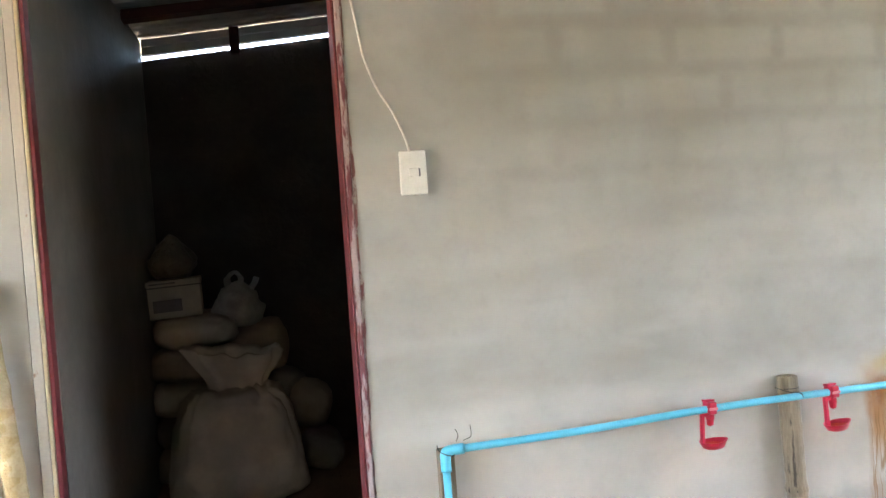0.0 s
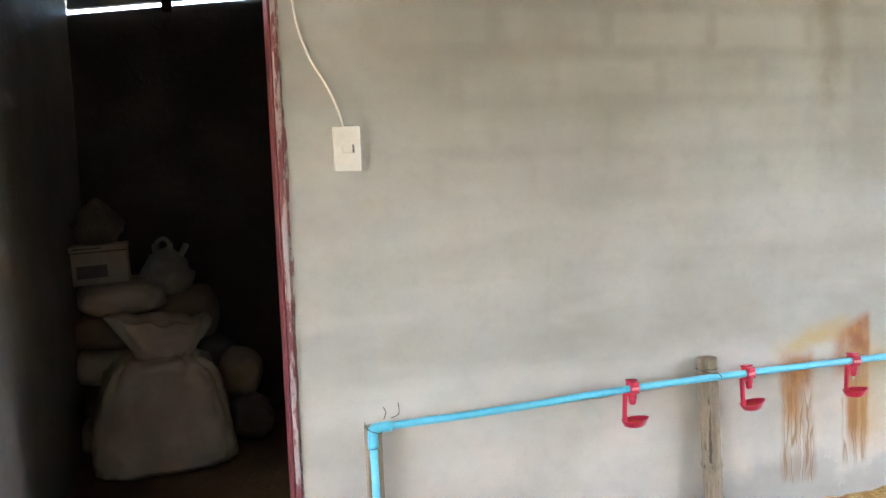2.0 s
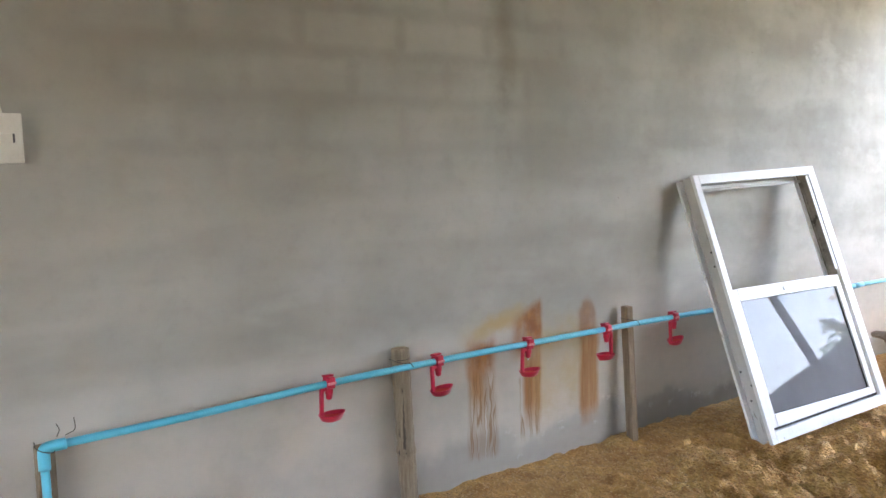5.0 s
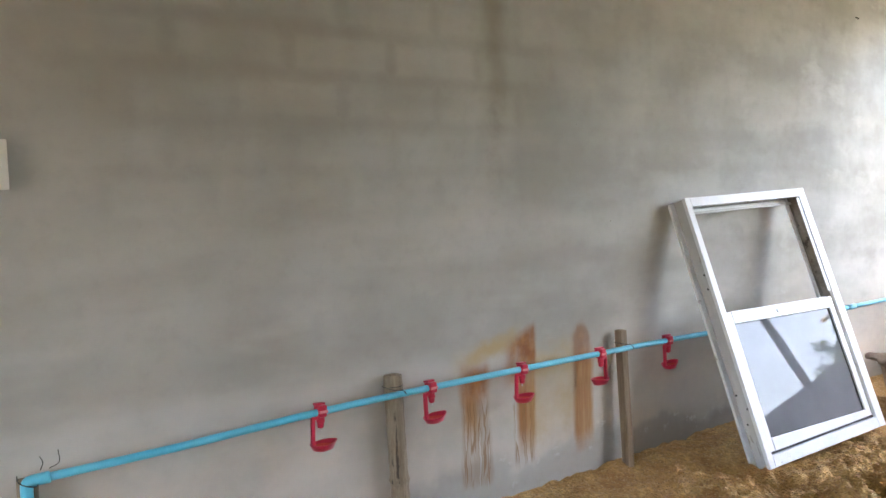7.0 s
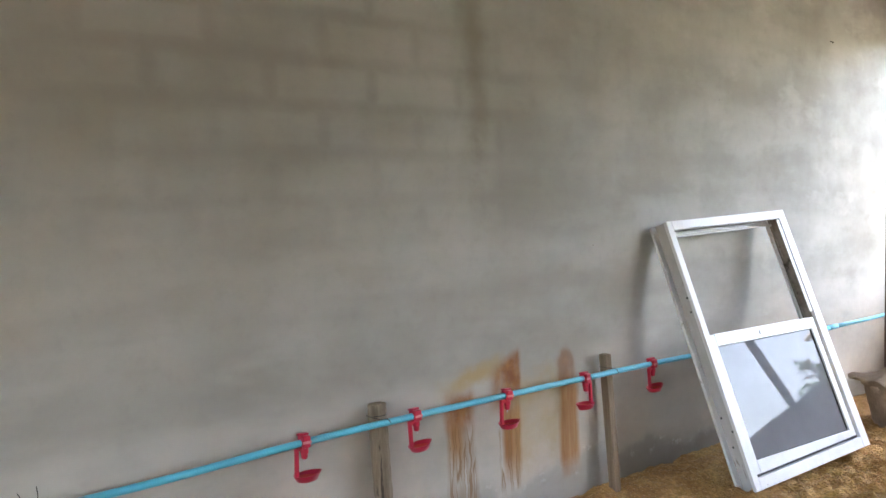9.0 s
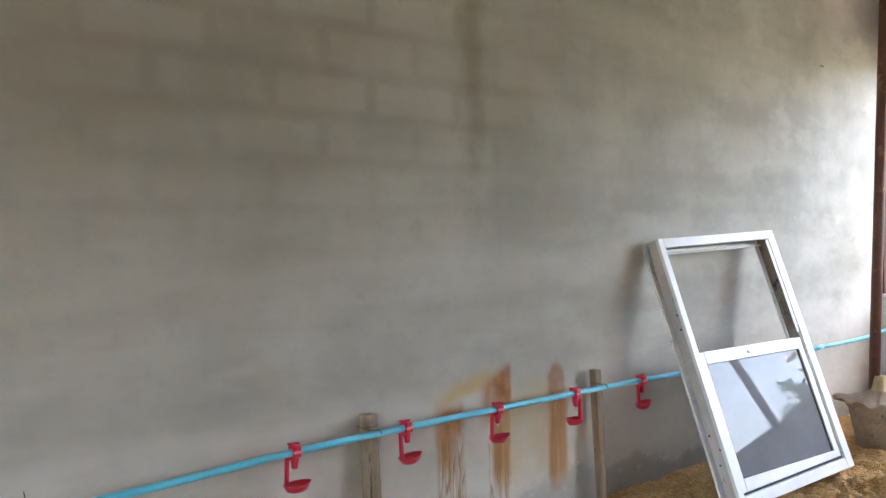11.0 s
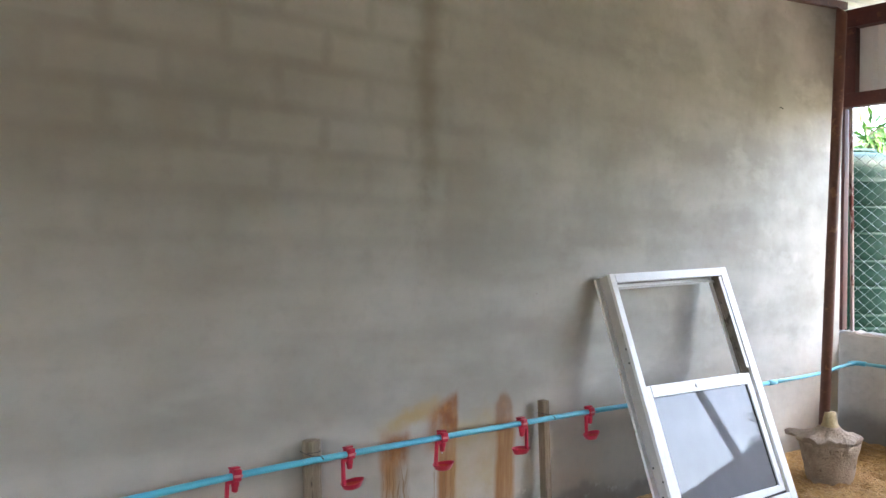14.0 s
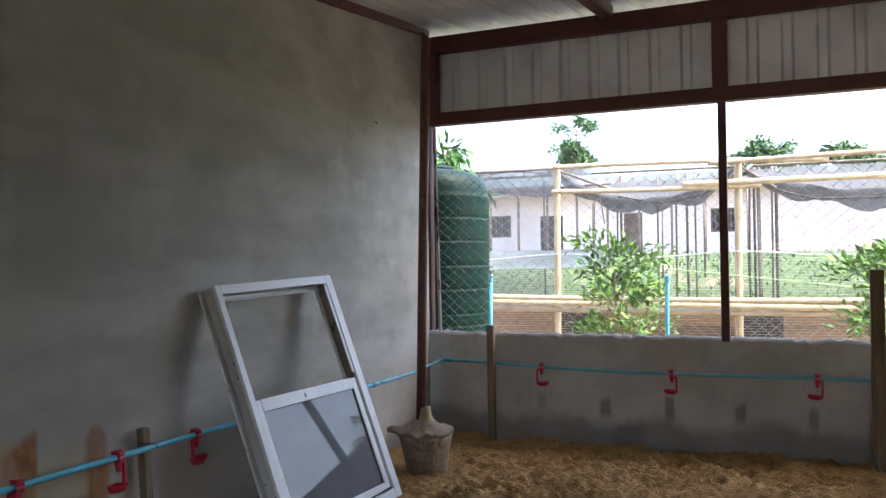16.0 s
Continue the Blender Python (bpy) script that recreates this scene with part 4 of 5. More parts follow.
post = thing("wooden_stake", "tall grey wooden stake beside the low wall", "stake", "stakes of the drinking line")
part("stake", box(5.325, 5.375, -2.715, -2.645, -0.15, 1.02, 0.004), M_STAKE, post)

nail = thing("nail", "bent rusty nail in the plaster", "nail")
part("shank", tube([(4.646, 0.01, 1.930), (4.646, -0.010, 1.928), (4.647, -0.016, 1.922)], 0.0022, 8), M_WIRE, nail)
part("head", tube([(4.647, -0.0155, 1.923), (4.648, -0.0175, 1.920)], 0.0045, 10), M_WIRE, nail)


# ---- sliding window unit leaning on the wall ----
W, H, D = 0.826, 1.129, 0.090
lean = Matrix.Translation((3.102, -0.467, -0.051)) @ Matrix.Rotation(radians(-3.6), 4, "Z") @ Matrix.Rotation(radians(-19.8), 4, "X") @ Matrix.Rotation(radians(-1.9), 4, "Y")
win = thing("window_unit", "white aluminium sliding window unit leaning on the wall, glazed below", "window", at=lean)


def channel(length, face, flip, dirty):
    """A deep channel along z in one extrusion: front flange, web, a recess and the back flange."""
    outline = ((0, 0), (face, 0), (face, 0.016), (0.024, 0.016), (0.024, D - 0.019), (0.030, D - 0.019), (0.030, D - 0.012), (0.044, D - 0.012),
               (0.044, D), (-0.008, D), (-0.008, D - 0.012), (0.019, D - 0.012), (0.019, D - 0.019), (0.010, D - 0.019), (0.010, 0.016), (0, 0.016))
    bm = bmesh.new()
    low = [bm.verts.new((px, py, 0)) for px, py in outline]
    high = [bm.verts.new((px, py, length)) for px, py in outline]
    bm.faces.new(low[::-1]), bm.faces.new(high)
    for i in range(len(outline)):
        k = (i + 1) % len(outline)
        f = bm.faces.new((low[i], low[k], high[k], high[i]))
        # lit web painted paler, recesses painted darker as a shadow gap
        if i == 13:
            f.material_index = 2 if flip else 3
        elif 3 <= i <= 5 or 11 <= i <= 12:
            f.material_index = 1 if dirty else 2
    bmesh.ops.bevel(bm, geom=[e for e in bm.edges if len({round(v.co.z, 4) for v in e.verts}) == 2 and all(v.co.y < 0.001 for v in e.verts)], offset=0.0015, segments=2, affect="EDGES")
    if flip:
        moved(bm, Matrix.Scale(-1, 4, (1, 0, 0)))
    return bm


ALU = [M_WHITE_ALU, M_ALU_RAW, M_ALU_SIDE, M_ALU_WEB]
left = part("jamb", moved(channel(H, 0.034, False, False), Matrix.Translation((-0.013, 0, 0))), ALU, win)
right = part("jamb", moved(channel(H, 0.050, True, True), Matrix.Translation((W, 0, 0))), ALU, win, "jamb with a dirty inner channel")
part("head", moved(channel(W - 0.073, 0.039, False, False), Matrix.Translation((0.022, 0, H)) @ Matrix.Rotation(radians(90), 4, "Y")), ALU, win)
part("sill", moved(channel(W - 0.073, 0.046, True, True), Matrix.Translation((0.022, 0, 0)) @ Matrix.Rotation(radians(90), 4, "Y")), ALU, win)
for i, (px, py, pz) in enumerate(((0.0, 0.030, 0.80), (0.0, 0.034, 0.74), (0.0, 0.060, 0.30), (0.0, 0.050, 0.18), (0.0, 0.028, 0.24))):
    part("screw_hole", tube([(-0.0045, py, pz), (-0.0026, py, pz)], 0.0045, 10), M_GASKET, left, "dark screw hole")


def racked(bm):
    """The sash hangs askew: it drops towards its far stile, its foot stays level in the track."""
    for v in bm.verts:
        v.co.z -= 0.032 * (v.co.x - 0.031) * max(0.0, min(1.0, (v.co.z - 0.058) / 0.045))
    return bm


sash = part("sash", racked(box(0.031, 0.060, 0.010, 0.032, 0.058, 0.629, 0.002)), M_WHITE_ALU, win, "white sliding sash of the lower half")
part("sash_stile", racked(box(W - 0.096, W - 0.060, 0.010, 0.032, 0.058, 0.629, 0.002)), M_WHITE_ALU, sash)
part("sash_rail", racked(box(0.0605, W - 0.0965, 0.008, 0.034, 0.579, 0.631, 0.002)), M_WHITE_ALU, sash)
part("sash_rail", racked(box(0.0605, W - 0.0965, 0.008, 0.034, 0.058, 0.110, 0.002)), M_WHITE_ALU, sash)
pane = part("pane", racked(box(0.063, W - 0.099, 0.0195, 0.0235, 0.112, 0.577)), M_GLASS, sash, "clear glass pane mirroring the yard")
pane.visible_shadow = False
gasket = bmesh.new()
for g0, g1 in ((0.0608, 0.0628), (W - 0.1030, W - 0.0964)):
    join(gasket, racked(box(g0, g1, 0.0165, 0.0262, 0.112, 0.577)))
for z0 in (0.1102, 0.5765):
    join(gasket, racked(box(0.0630, W - 0.1032, 0.0165, 0.0262, z0, z0 + 0.0024)))
part("gasket", gasket, M_GASKET, sash, "thin black rubber gasket")
part("guide_strip", box(W - 0.076, W - 0.058, 0.002, 0.007, 0.632, H - 0.046, 0.002), M_WHITE_ALU, win, "white guide strip above the sash")
part("track", box(0.031, W - 0.052, 0.0175, 0.030, 0.0475, 0.058), M_GASKET, win, "dark bottom track")
part("rail_upper", box(0.026, W - 0.052, 0.050, 0.056, H - 0.062, H - 0.049, 0.002), M_ALU_WEB, win, "inner head rail")
part("latch", moved(turned([(0.006, 0), (0.006, 0.004), (0.003, 0.006)], 12), Matrix.Translation((0.40, 0.008, H - 0.040)) @ Matrix.Rotation(radians(90), 4, "X")), M_STEEL_PIN, win, "small screw head")
part("latch", moved(turned([(0.010, 0), (0.010, 0.005), (0.005, 0.007)], 12), Matrix.Translation((0.355, 0.0075, 0.594)) @ Matrix.Rotation(radians(90), 4, "X")), M_WHITE_ALU, sash, "round white sash latch")

# ---- pole in a bucket of concrete ----
BX, BY = 4.50, -0.375
pole = thing("footed_pole", "rust-brown steel pole set in a concrete-filled bucket", "pole", at=pose(BX, BY, -0.082))


def lumpy(a, z):
    return 1 + 0.05 * noise.noise(Vector((math.cos(a) * 2.2, math.sin(a) * 2.2, z * 9))) + 0.02 * noise.noise(Vector((math.cos(a) * 9, math.sin(a) * 9, z * 30)))


body = turned([(0.096, 0.0), (0.107, 0.012), (0.115, 0.05), (0.121, 0.09), (0.128, 0.13), (0.136, 0.17), (0.143, 0.20), (0.145, 0.22)], 48, lumpy)
part("bucket", body, M_BUCKET, pole, "cement-caked bucket", True)


def ragged(a, z):
    w = 1 + 0.10 * noise.noise(Vector((math.cos(a) * 1.6, math.sin(a) * 1.6, 4.0))) + 0.10 * noise.noise(Vector((math.cos(a) * 5, math.sin(a) * 5, z * 30))) + 0.05 * noise.noise(Vector((math.cos(a) * 13, math.sin(a) * 13, z * 60)))
    return w + (0.36 * max(0, math.cos(a - 1.70)) ** 7 if 0.230 < z < 0.249 else 0) - (0.06 * max(0, math.cos(a + 1.4)) ** 2 if z > 0.2 else 0)


spill = turned([(0.136, 0.170), (0.144, 0.196), (0.149, 0.216), (0.158, 0.232), (0.165, 0.240), (0.163, 0.245), (0.148, 0.250), (0.122, 0.254), (0.094, 0.264), (0.070, 0.280), (0.052, 0.298)], 84, ragged)
for v in spill.verts:
    a = math.atan2(v.co.y, v.co.x)
    out = min(1.0, v.co.xy.length / 0.14)
    v.co.z += out * (0.016 * noise.noise(Vector((math.cos(a) * 2.6, math.sin(a) * 2.6, 1.0))) + 0.008 * noise.noise(v.co * 60) + 0.010 * noise.noise(v.co * 24))
part("spill", spill, M_CONCRETE, pole, "ragged crumpled concrete lip", True)
part("collar", turned([(0.078, 0.270), (0.062, 0.283), (0.047, 0.298), (0.038, 0.318), (0.033, 0.345), (0.029, 0.372)], 30, ragged), M_COLLAR, pole, "yellowed cement collar", True)
shaft = tube([(0.0, 0.030, 0.30), (0.0, 0.012, 0.95), (0.0, -0.010, 1.70), (0.0, -0.032, 2.40)], 0.0262, 18)
shaft.verts.ensure_lookup_table()
for v in shaft.verts:
    if v.co.z > 2.3:
        v.co.z += 0.9 * (v.co.y + 0.032) + 0.045
part("shaft", shaft, M_POLE, pole, smooth=True)


# ---- storeroom ----
def sack(w, d, h, seed, square=0.55, sag=0.0):
    """A filled sack lying or standing: a rounded block with folds and a flat base at z 0."""
    bm = bmesh.new()
    bmesh.ops.create_icosphere(bm, subdivisions=4, radius=1)
    for v in bm.verts:
        c = [math.copysign(abs(q) ** square, q) for q in v.co]
        k = 1 + 0.07 * fbm(v.co.x * 1.7 + seed, v.co.y * 1.7, v.co.z * 1.7) + 0.03 * fbm(v.co.x * 6, v.co.y * 6 + seed, v.co.z * 6)
        z = c[2] * h / 2 * k
        wide = 1 + sag * max(0, -c[2])
        v.co = (c[0] * w / 2 * k * wide, c[1] * d / 2 * k * wide, max(z + h / 2, 0.0))
    return bm


def standing(w, d, h, seed):
    """A full sack on its base: broad pointed corners below, drawn in towards the neck, with creases."""
    bm = bmesh.new()
    bmesh.ops.create_icosphere(bm, subdivisions=5, radius=1)
    for v in bm.verts:
        c = [math.copysign(abs(q) ** p, q) for q, p in zip(v.co, (0.40, 0.52, 0.50))]
        a = math.atan2(v.co.y, v.co.x)
        rise = (c[2] + 1) / 2
        taper = 1.10 - 0.30 * rise - 0.55 * max(0, rise - 0.72) ** 1.1
        ear = 0.16 * max(0.0, abs(math.cos(a)) - 0.80) / 0.20 * max(0.0, 0.16 - rise) / 0.16
        folds = 0.10 * max(0, rise - 0.40) * math.sin(a * 11 + 5 * fbm(v.co.x, v.co.y, seed)) + 0.020 * math.sin(rise * 16 + 3 * fbm(v.co.x * 2, v.co.y * 2, seed))
        k = 1 + 0.05 * fbm(v.co.x * 1.9 + seed, v.co.y * 1.9, v.co.z * 1.9) + 0.030 * fbm(v.co.x * 7, v.co.y * 7 + seed, v.co.z * 4) + folds
        v.co = (c[0] * w / 2 * k * (taper + ear), c[1] * d / 2 * k * taper, max((c[2] * k + 1) * h / 2, 0.0))
    return bm


FLOOR = -0.10
big = thing("feed_sack", "dusty white woven sack with a gathered neck", "sack", at=pose(-0.075, 1.36, FLOOR, 0, 0, 6))
part("body", standing(0.56, 0.36, 0.49, 3.0), M_SACK, big, smooth=True)
neck = bmesh.new()
rings = []
for k, (r, z) in enumerate(((0.190, 0.385), (0.150, 0.430), (0.122, 0.462), (0.118, 0.490), (0.135, 0.525), (0.160, 0.562), (0.180, 0.598), (0.190, 0.628), (0.182, 0.636), (0.165, 0.612), (0.130, 0.570), (0.08, 0.53), (0.03, 0.52))):
    ring = []
    for i in range(72):
        a = 2 * math.pi * i / 72
        open_part = min(1, max(0, k - 2) / 4)
        ruff = 1 + 0.16 * fbm(math.cos(a) * 1.7 + 3, math.sin(a) * 1.7, z * 6) * open_part + 0.06 * math.sin(a * 9 + k * 0.5)
        wing = 1 + 0.06 * open_part * abs(math.cos(a)) ** 6
        up = open_part * (0.035 * fbm(math.cos(a) * 1.6, math.sin(a) * 1.6 + 5, 0.7) + 0.040 * max(0, -math.cos(a)) ** 5 - 0.02 * max(0, math.cos(a)) ** 5)
        ring.append(neck.verts.new((r * ruff * wing * math.cos(a) + 0.018, r * ruff * math.sin(a) * 0.50 - 0.02, z + up)))
    rings.append(ring)
for a, b in zip(rings, rings[1:]):
    for i in range(72):
        neck.faces.new((a[i], a[(i + 1) % 72], b[(i + 1) % 72], b[i]))
neck.faces.new(rings[-1])
part("neck", neck, M_SACK, big, "gathered open neck", True)

stack = [(-0.27, 1.80, 0.0, 0.40, 0.50), (-0.26, 1.80, 0.155, 0.40, 0.48), (-0.27, 1.79, 0.31, 0.39, 0.48), (-0.26, 1.80, 0.465, 0.40, 0.46), (-0.25, 1.79, 0.62, 0.38, 0.46)]
for i, (x, y, z, w, d) in enumerate(stack):
    solid("grain_sack", moved(sack(w, d, 0.160, 11.0 + i, 0.62), pose(x, y, FLOOR + z, 0, 0, 4 * math.sin(i * 2.0))), M_SACK_TAN if i % 2 else M_SACK, "filled woven sack lying in a stack", "sack", True, group="stacked sacks")
for i, (x, y, z, w, d, h, ry) in enumerate(((0.10, 1.84, 0.0, 0.36, 0.40, 0.24, 0), (0.07, 1.86, 0.225, 0.34, 0.40, 0.24, 4), (0.03, 1.86, 0.45, 0.32, 0.38, 0.26, -6), (0.27, 1.72, 0.0, 0.22, 0.34, 0.18, 10), (0.21, 1.80, 0.19, 0.24, 0.34, 0.22, 16))):
    solid("grain_sack", moved(sack(w, d, h, 31.0 + i, 0.66), pose(x, y, FLOOR + z, 0, ry, -7 * math.sin(i * 1.3))), M_SACK_DARK if i % 2 else M_SACK_TAN, "slumped grey woven sack in a heap", "sack", True, group="heaped sacks")
carton = thing("carton", "pale carton with dark print on the sacks", "carton", at=pose(-0.315, 1.70, FLOOR + 0.775, 0, -2, 3))
part("box", box(-0.115, 0.115, -0.10, 0.10, 0.0, 0.165, 0.004), M_CARD, carton)
part("lid", box(-0.119, 0.119, -0.104, 0.104, 0.148, 0.172, 0.003), M_CARD, carton)
# thin dark strip modelled in place of the shade below the lid
part("lid_edge", box(-0.118, 0.118, -0.106, -0.1045, 0.140, 0.1465), M_PRINT_SHADOW, carton, "dark shadow line under the lid")
part("print", box(-0.095, 0.030, -0.1035, -0.1005, 0.030, 0.085), M_PRINT_SHADOW, carton, "dark printed picture")
part("lettering", box(-0.105, 0.010, -0.1070, -0.1045, 0.156, 0.163), M_PRINT_SHADOW, carton, "illegible printed bar")


def crumpled(w, d, h, seed, pull):
    """A loose bag, drawn up to a crest."""
    bm = bmesh.new()
    bmesh.ops.create_icosphere(bm, subdivisions=4, radius=1)
    for v in bm.verts:
        k = 1 + 0.20 * fbm(v.co.x * 2.4 + seed, v.co.y * 2.4, v.co.z * 2.4) + 0.05 * fbm(v.co.x * 9, v.co.y * 9, v.co.z * 9 + seed)
        up = max(0, v.co.z)
        v.co = (v.co.x * w / 2 * k * (1 - pull * up), v.co.y * d / 2 * k * (1 - pull * up), max((v.co.z + 0.75) / 1.75 * h * (0.9 + 0.1 * k), 0))
    return bm


carrier = thing("carrier_bag", "full thin white carrier bag with a looped handle", "plastic bag", at=pose(-0.045, 1.74, FLOOR + 0.70))
part("body", crumpled(0.23, 0.20, 0.21, 5.0, 0.25), M_BAG, carrier, smooth=True)
part("handle", tube(arc([(-0.035, 0, 0.17), (-0.040, -0.01, 0.225), (-0.005, -0.015, 0.255), (0.022, -0.01, 0.225), (0.010, 0, 0.18)], 5), [0.016] * 6 + [0.010] * 9 + [0.014] * 6, 8), M_BAG, carrier, smooth=True)
part("handle", tube(arc([(0.05, 0.01, 0.15), (0.085, 0.0, 0.20), (0.095, 0.0, 0.225)], 4), 0.014, 8), M_BAG, carrier, smooth=True)
solid("plastic_bag", moved(crumpled(0.21, 0.20, 0.20, 9.0, 0.55), pose(-0.32, 1.68, FLOOR + 0.952)), M_BAG_DARK, "crumpled brown see-through bag on the carton", "plastic bag", True)
solid("eave_post", box(0.000, 0.048, 1.985, 2.030, 1.945, roof_at(0.0) - 0.006, 0.003), M_STEEL, "short dark steel post in the open eave", "post", kind="structure")

# ---- taped cane beside the door ----
cane = thing("taped_cane", "cane wrapped in clear packing tape leaning by the door", "cane")
part("cane", bamboo_pole([(-0.480, -0.060, -0.10), (-0.522, -0.048, 0.42), (-0.575, -0.036, 0.95)], 0.026, (0.55, 0.74), M_TAPE), M_TAPE, cane, smooth=True)
wrap = tube([Vector((-0.480, -0.060, -0.10)).lerp(Vector((-0.575, -0.036, 0.95)), t) for t in span(0.08, 0.70, 60)], [0.0285 + 0.0022 * math.sin(i * 2.1) + 0.0016 * math.sin(i * 0.9) for i in range(60)], 16)
part("tape", wrap, clear_glass("shiny_clear_tape", (0.93, 0.88, 0.78)), cane, "wrinkled clear tape", True)
solid("plastic_wrap", moved(crumpled(0.10, 0.05, 0.62, 14.0, 0.5), pose(-0.600, -0.045, -0.09)), M_LILAC, "lilac plastic wrap hanging beside the cane", "plastic wrap", True)


# ---- yard outside ----
M_TANK = surface("dark_green_tank_plastic", (0.002, 0.016, 0.011), (0.004, 0.022, 0.015), 2.5, 0.48, relief=0.05, Specular_IOR_Level=0.13)
tank = thing("water_tank", "dark green ribbed plastic water tank", "water tank", at=pose(7.05, 0.745, -0.22))
prof = [(0.50, 0.0), (0.525, 0.02)]
z = 0.05
for tall in (0.20, 0.21, 0.10, 0.21, 0.10, 0.21, 0.20, 0.21, 0.20, 0.20):
    prof += [(0.541, z), (0.545, z + 0.010), (0.5475, z + 0.03), (0.548, z + tall * 0.5), (0.5475, z + tall - 0.04), (0.5505, z + tall - 0.024), (0.5505, z + tall - 0.014), (0.541, z + tall - 0.002)]
    z += tall
prof += [(0.540, 1.92), (0.530, 1.985), (0.495, 2.045), (0.43, 2.090), (0.34, 2.115), (0.25, 2.130)]
part("shell", turned(prof, 56), M_TANK, tank, smooth=True)
part("lid", turned([(0.24, 2.128), (0.245, 2.145), (0.22, 2.165), (0.10, 2.172)], 40), M_TANK, tank, smooth=True)

for y, top in ((-0.008, 0.985), (-1.404, 0.975)):
    riser = thing("standpipe", "blue plastic standpipe with a cap in the yard", "standpipe", "standpipes")
    part("pipe", tube([(6.6, y + 0.015, -0.25), (6.6, y + 0.006, 0.5), (6.6, y, top - 0.06)], 0.015, 14), M_PIPE, riser, smooth=True)
    part("cap", moved(turned([(0.020, -0.06), (0.020, -0.012), (0.012, 0.0)], 14), Matrix.Translation((6.6, y, top))), M_PIPE_DULL, riser, "pale end cap")


def cane_bar(a, b, r, sag=0.0, seed=0):
    rng = random.Random(seed)
    mid = (Vector(a) + Vector(b)) / 2 - Vector((0, 0, sag))
    length = (Vector(b) - Vector(a)).length
    count = max(2, int(length / 0.32))
    return bamboo_pole([a, mid, b], r, [(i + 0.5 + rng.uniform(-0.15, 0.15)) / count for i in range(count)], None)


rack = thing("bamboo_trellis", "tan bamboo frame of canes lashed together", "bamboo frame")
for i, (y, top) in enumerate(((2.0, 2.10), (0.078, 2.13), (-1.78, 2.06), (-3.66, 2.0))):
    part("post", cane_bar((9.0, y + 0.02, -0.28), (9.0, y, top), 0.036, 0, i), M_BAMBOO, rack, smooth=True)
for i, (a, b, r, sag) in enumerate((((8.94, 0.10, 2.095), (8.94, -2.6, 2.02), 0.026, -0.02), ((8.93, -1.5, 2.045), (8.93, -3.9, 2.085), 0.026, 0.0), ((8.94, 0.12, 1.835), (8.94, -2.0, 1.80), 0.024, 0.01), ((8.93, -1.25, 1.845), (8.93, -3.9, 1.842), 0.030, 0.0),
                                  ((8.93, 2.6, 0.74), (8.93, -3.1, 0.67), 0.030, 0.03), ((8.92, 2.6, 0.66), (8.92, -3.2, 0.595), 0.030, 0.0), ((8.94, 2.4, 0.60), (8.94, -3.0, 0.545), 0.026, 0.02))):
    part("rail", cane_bar(a, b, r, sag, 20 + i), M_BAMBOO, rack, smooth=True)
M_BOARD = surface("weathered_brown_boards", (0.20, 0.125, 0.070), (0.31, 0.215, 0.135), 5.0, 0.85, relief=0.4, vary=0.4, stretch=(1, 0.15, 1))
crate = thing("raised_bed", "raised planting bed of weathered brown boards with open bays", "raised bed")
for k in range(5):
    zb = -0.22 + k * 0.155
    for y0, y1 in ((3.0, 0.145), (-0.215, -1.80), (-2.17, -3.8)):
        part("board", box(9.10, 9.125, min(y0, y1), max(y0, y1), zb, zb + 0.150, 0.003), M_BOARD, crate)
# near-black box behind the boards puts shade into the open bays
M_SHADOW = surface("bed_bay_shade", (0.030, 0.026, 0.02), (0.06, 0.05, 0.035), 6.0, 0.95)
part("soil", box(9.45, 11.2, -3.8, 3.0, -0.25, 0.50), M_SHADOW, crate, "dark core standing for shade in the open bays")
net = bmesh.new()
for k in range(42):
    zz = 0.02 + k * 0.027
    tube([(8.955, y, zz + 0.01 * math.sin(y * 1.7 + k * 0.1) - 0.02 * math.sin((y + 1.78) * 1.7) ** 2 * (k / 42)) for y in span(2.0, -3.66, 16)], 0.0011, 3, net, False)
cordline = tube([(8.955, y, 1.155 - 0.05 * math.sin((y - 0.078) * 1.7) ** 2) for y in span(2.0, -3.66, 40)], 0.007, 6)
film_sheet = bmesh.new()
rows = [[film_sheet.verts.new((10.9 + 0.10 * k + 0.05 * fbm(y * 1.6, k * 0.8, 8.0), y, 0.98 + 0.085 * k + 0.03 * fbm(y * 1.1, k * 0.5, 3.0))) for k in range(4)] for y in span(2.4, -0.3, 30)]
for p, q in zip(rows, rows[1:]):
    for k in range(3):
        film_sheet.faces.new((p[k], p[k + 1], q[k + 1], q[k]))
bmesh.ops.solidify(film_sheet, geom=film_sheet.faces[:], thickness=0.004)
strung = thing("nylon_net", "pale fine nylon net strung on the bamboo frame", "net")
M_NYLON = surface("pale_nylon", (0.42, 0.44, 0.42), (0.55, 0.56, 0.54), 20.0, 0.5)
part("mesh", net, M_NYLON, strung, kind="stuff")
solid("plastic_sheet", film_sheet, surface("milky_plastic_film", (0.24, 0.29, 0.28), (0.33, 0.38, 0.37), 3.0, 0.4, relief=0.4, depth=0.02), "milky plastic sheet strung along the bank", "plastic sheet", True)
part("head_cord", cordline, M_NYLON, strung)
tube_line = tube(arc([(8.90, -1.05, 0.99), (8.90, -1.9, 0.90), (8.90, -2.8, 0.80)], 6), 0.006, 6)
solid("garden_hose", tube_line, surface("pale_green_hose", (0.35, 0.5, 0.22), (0.45, 0.6, 0.3), 10.0, 0.5), "thin pale green hose along the net", "hose", True)


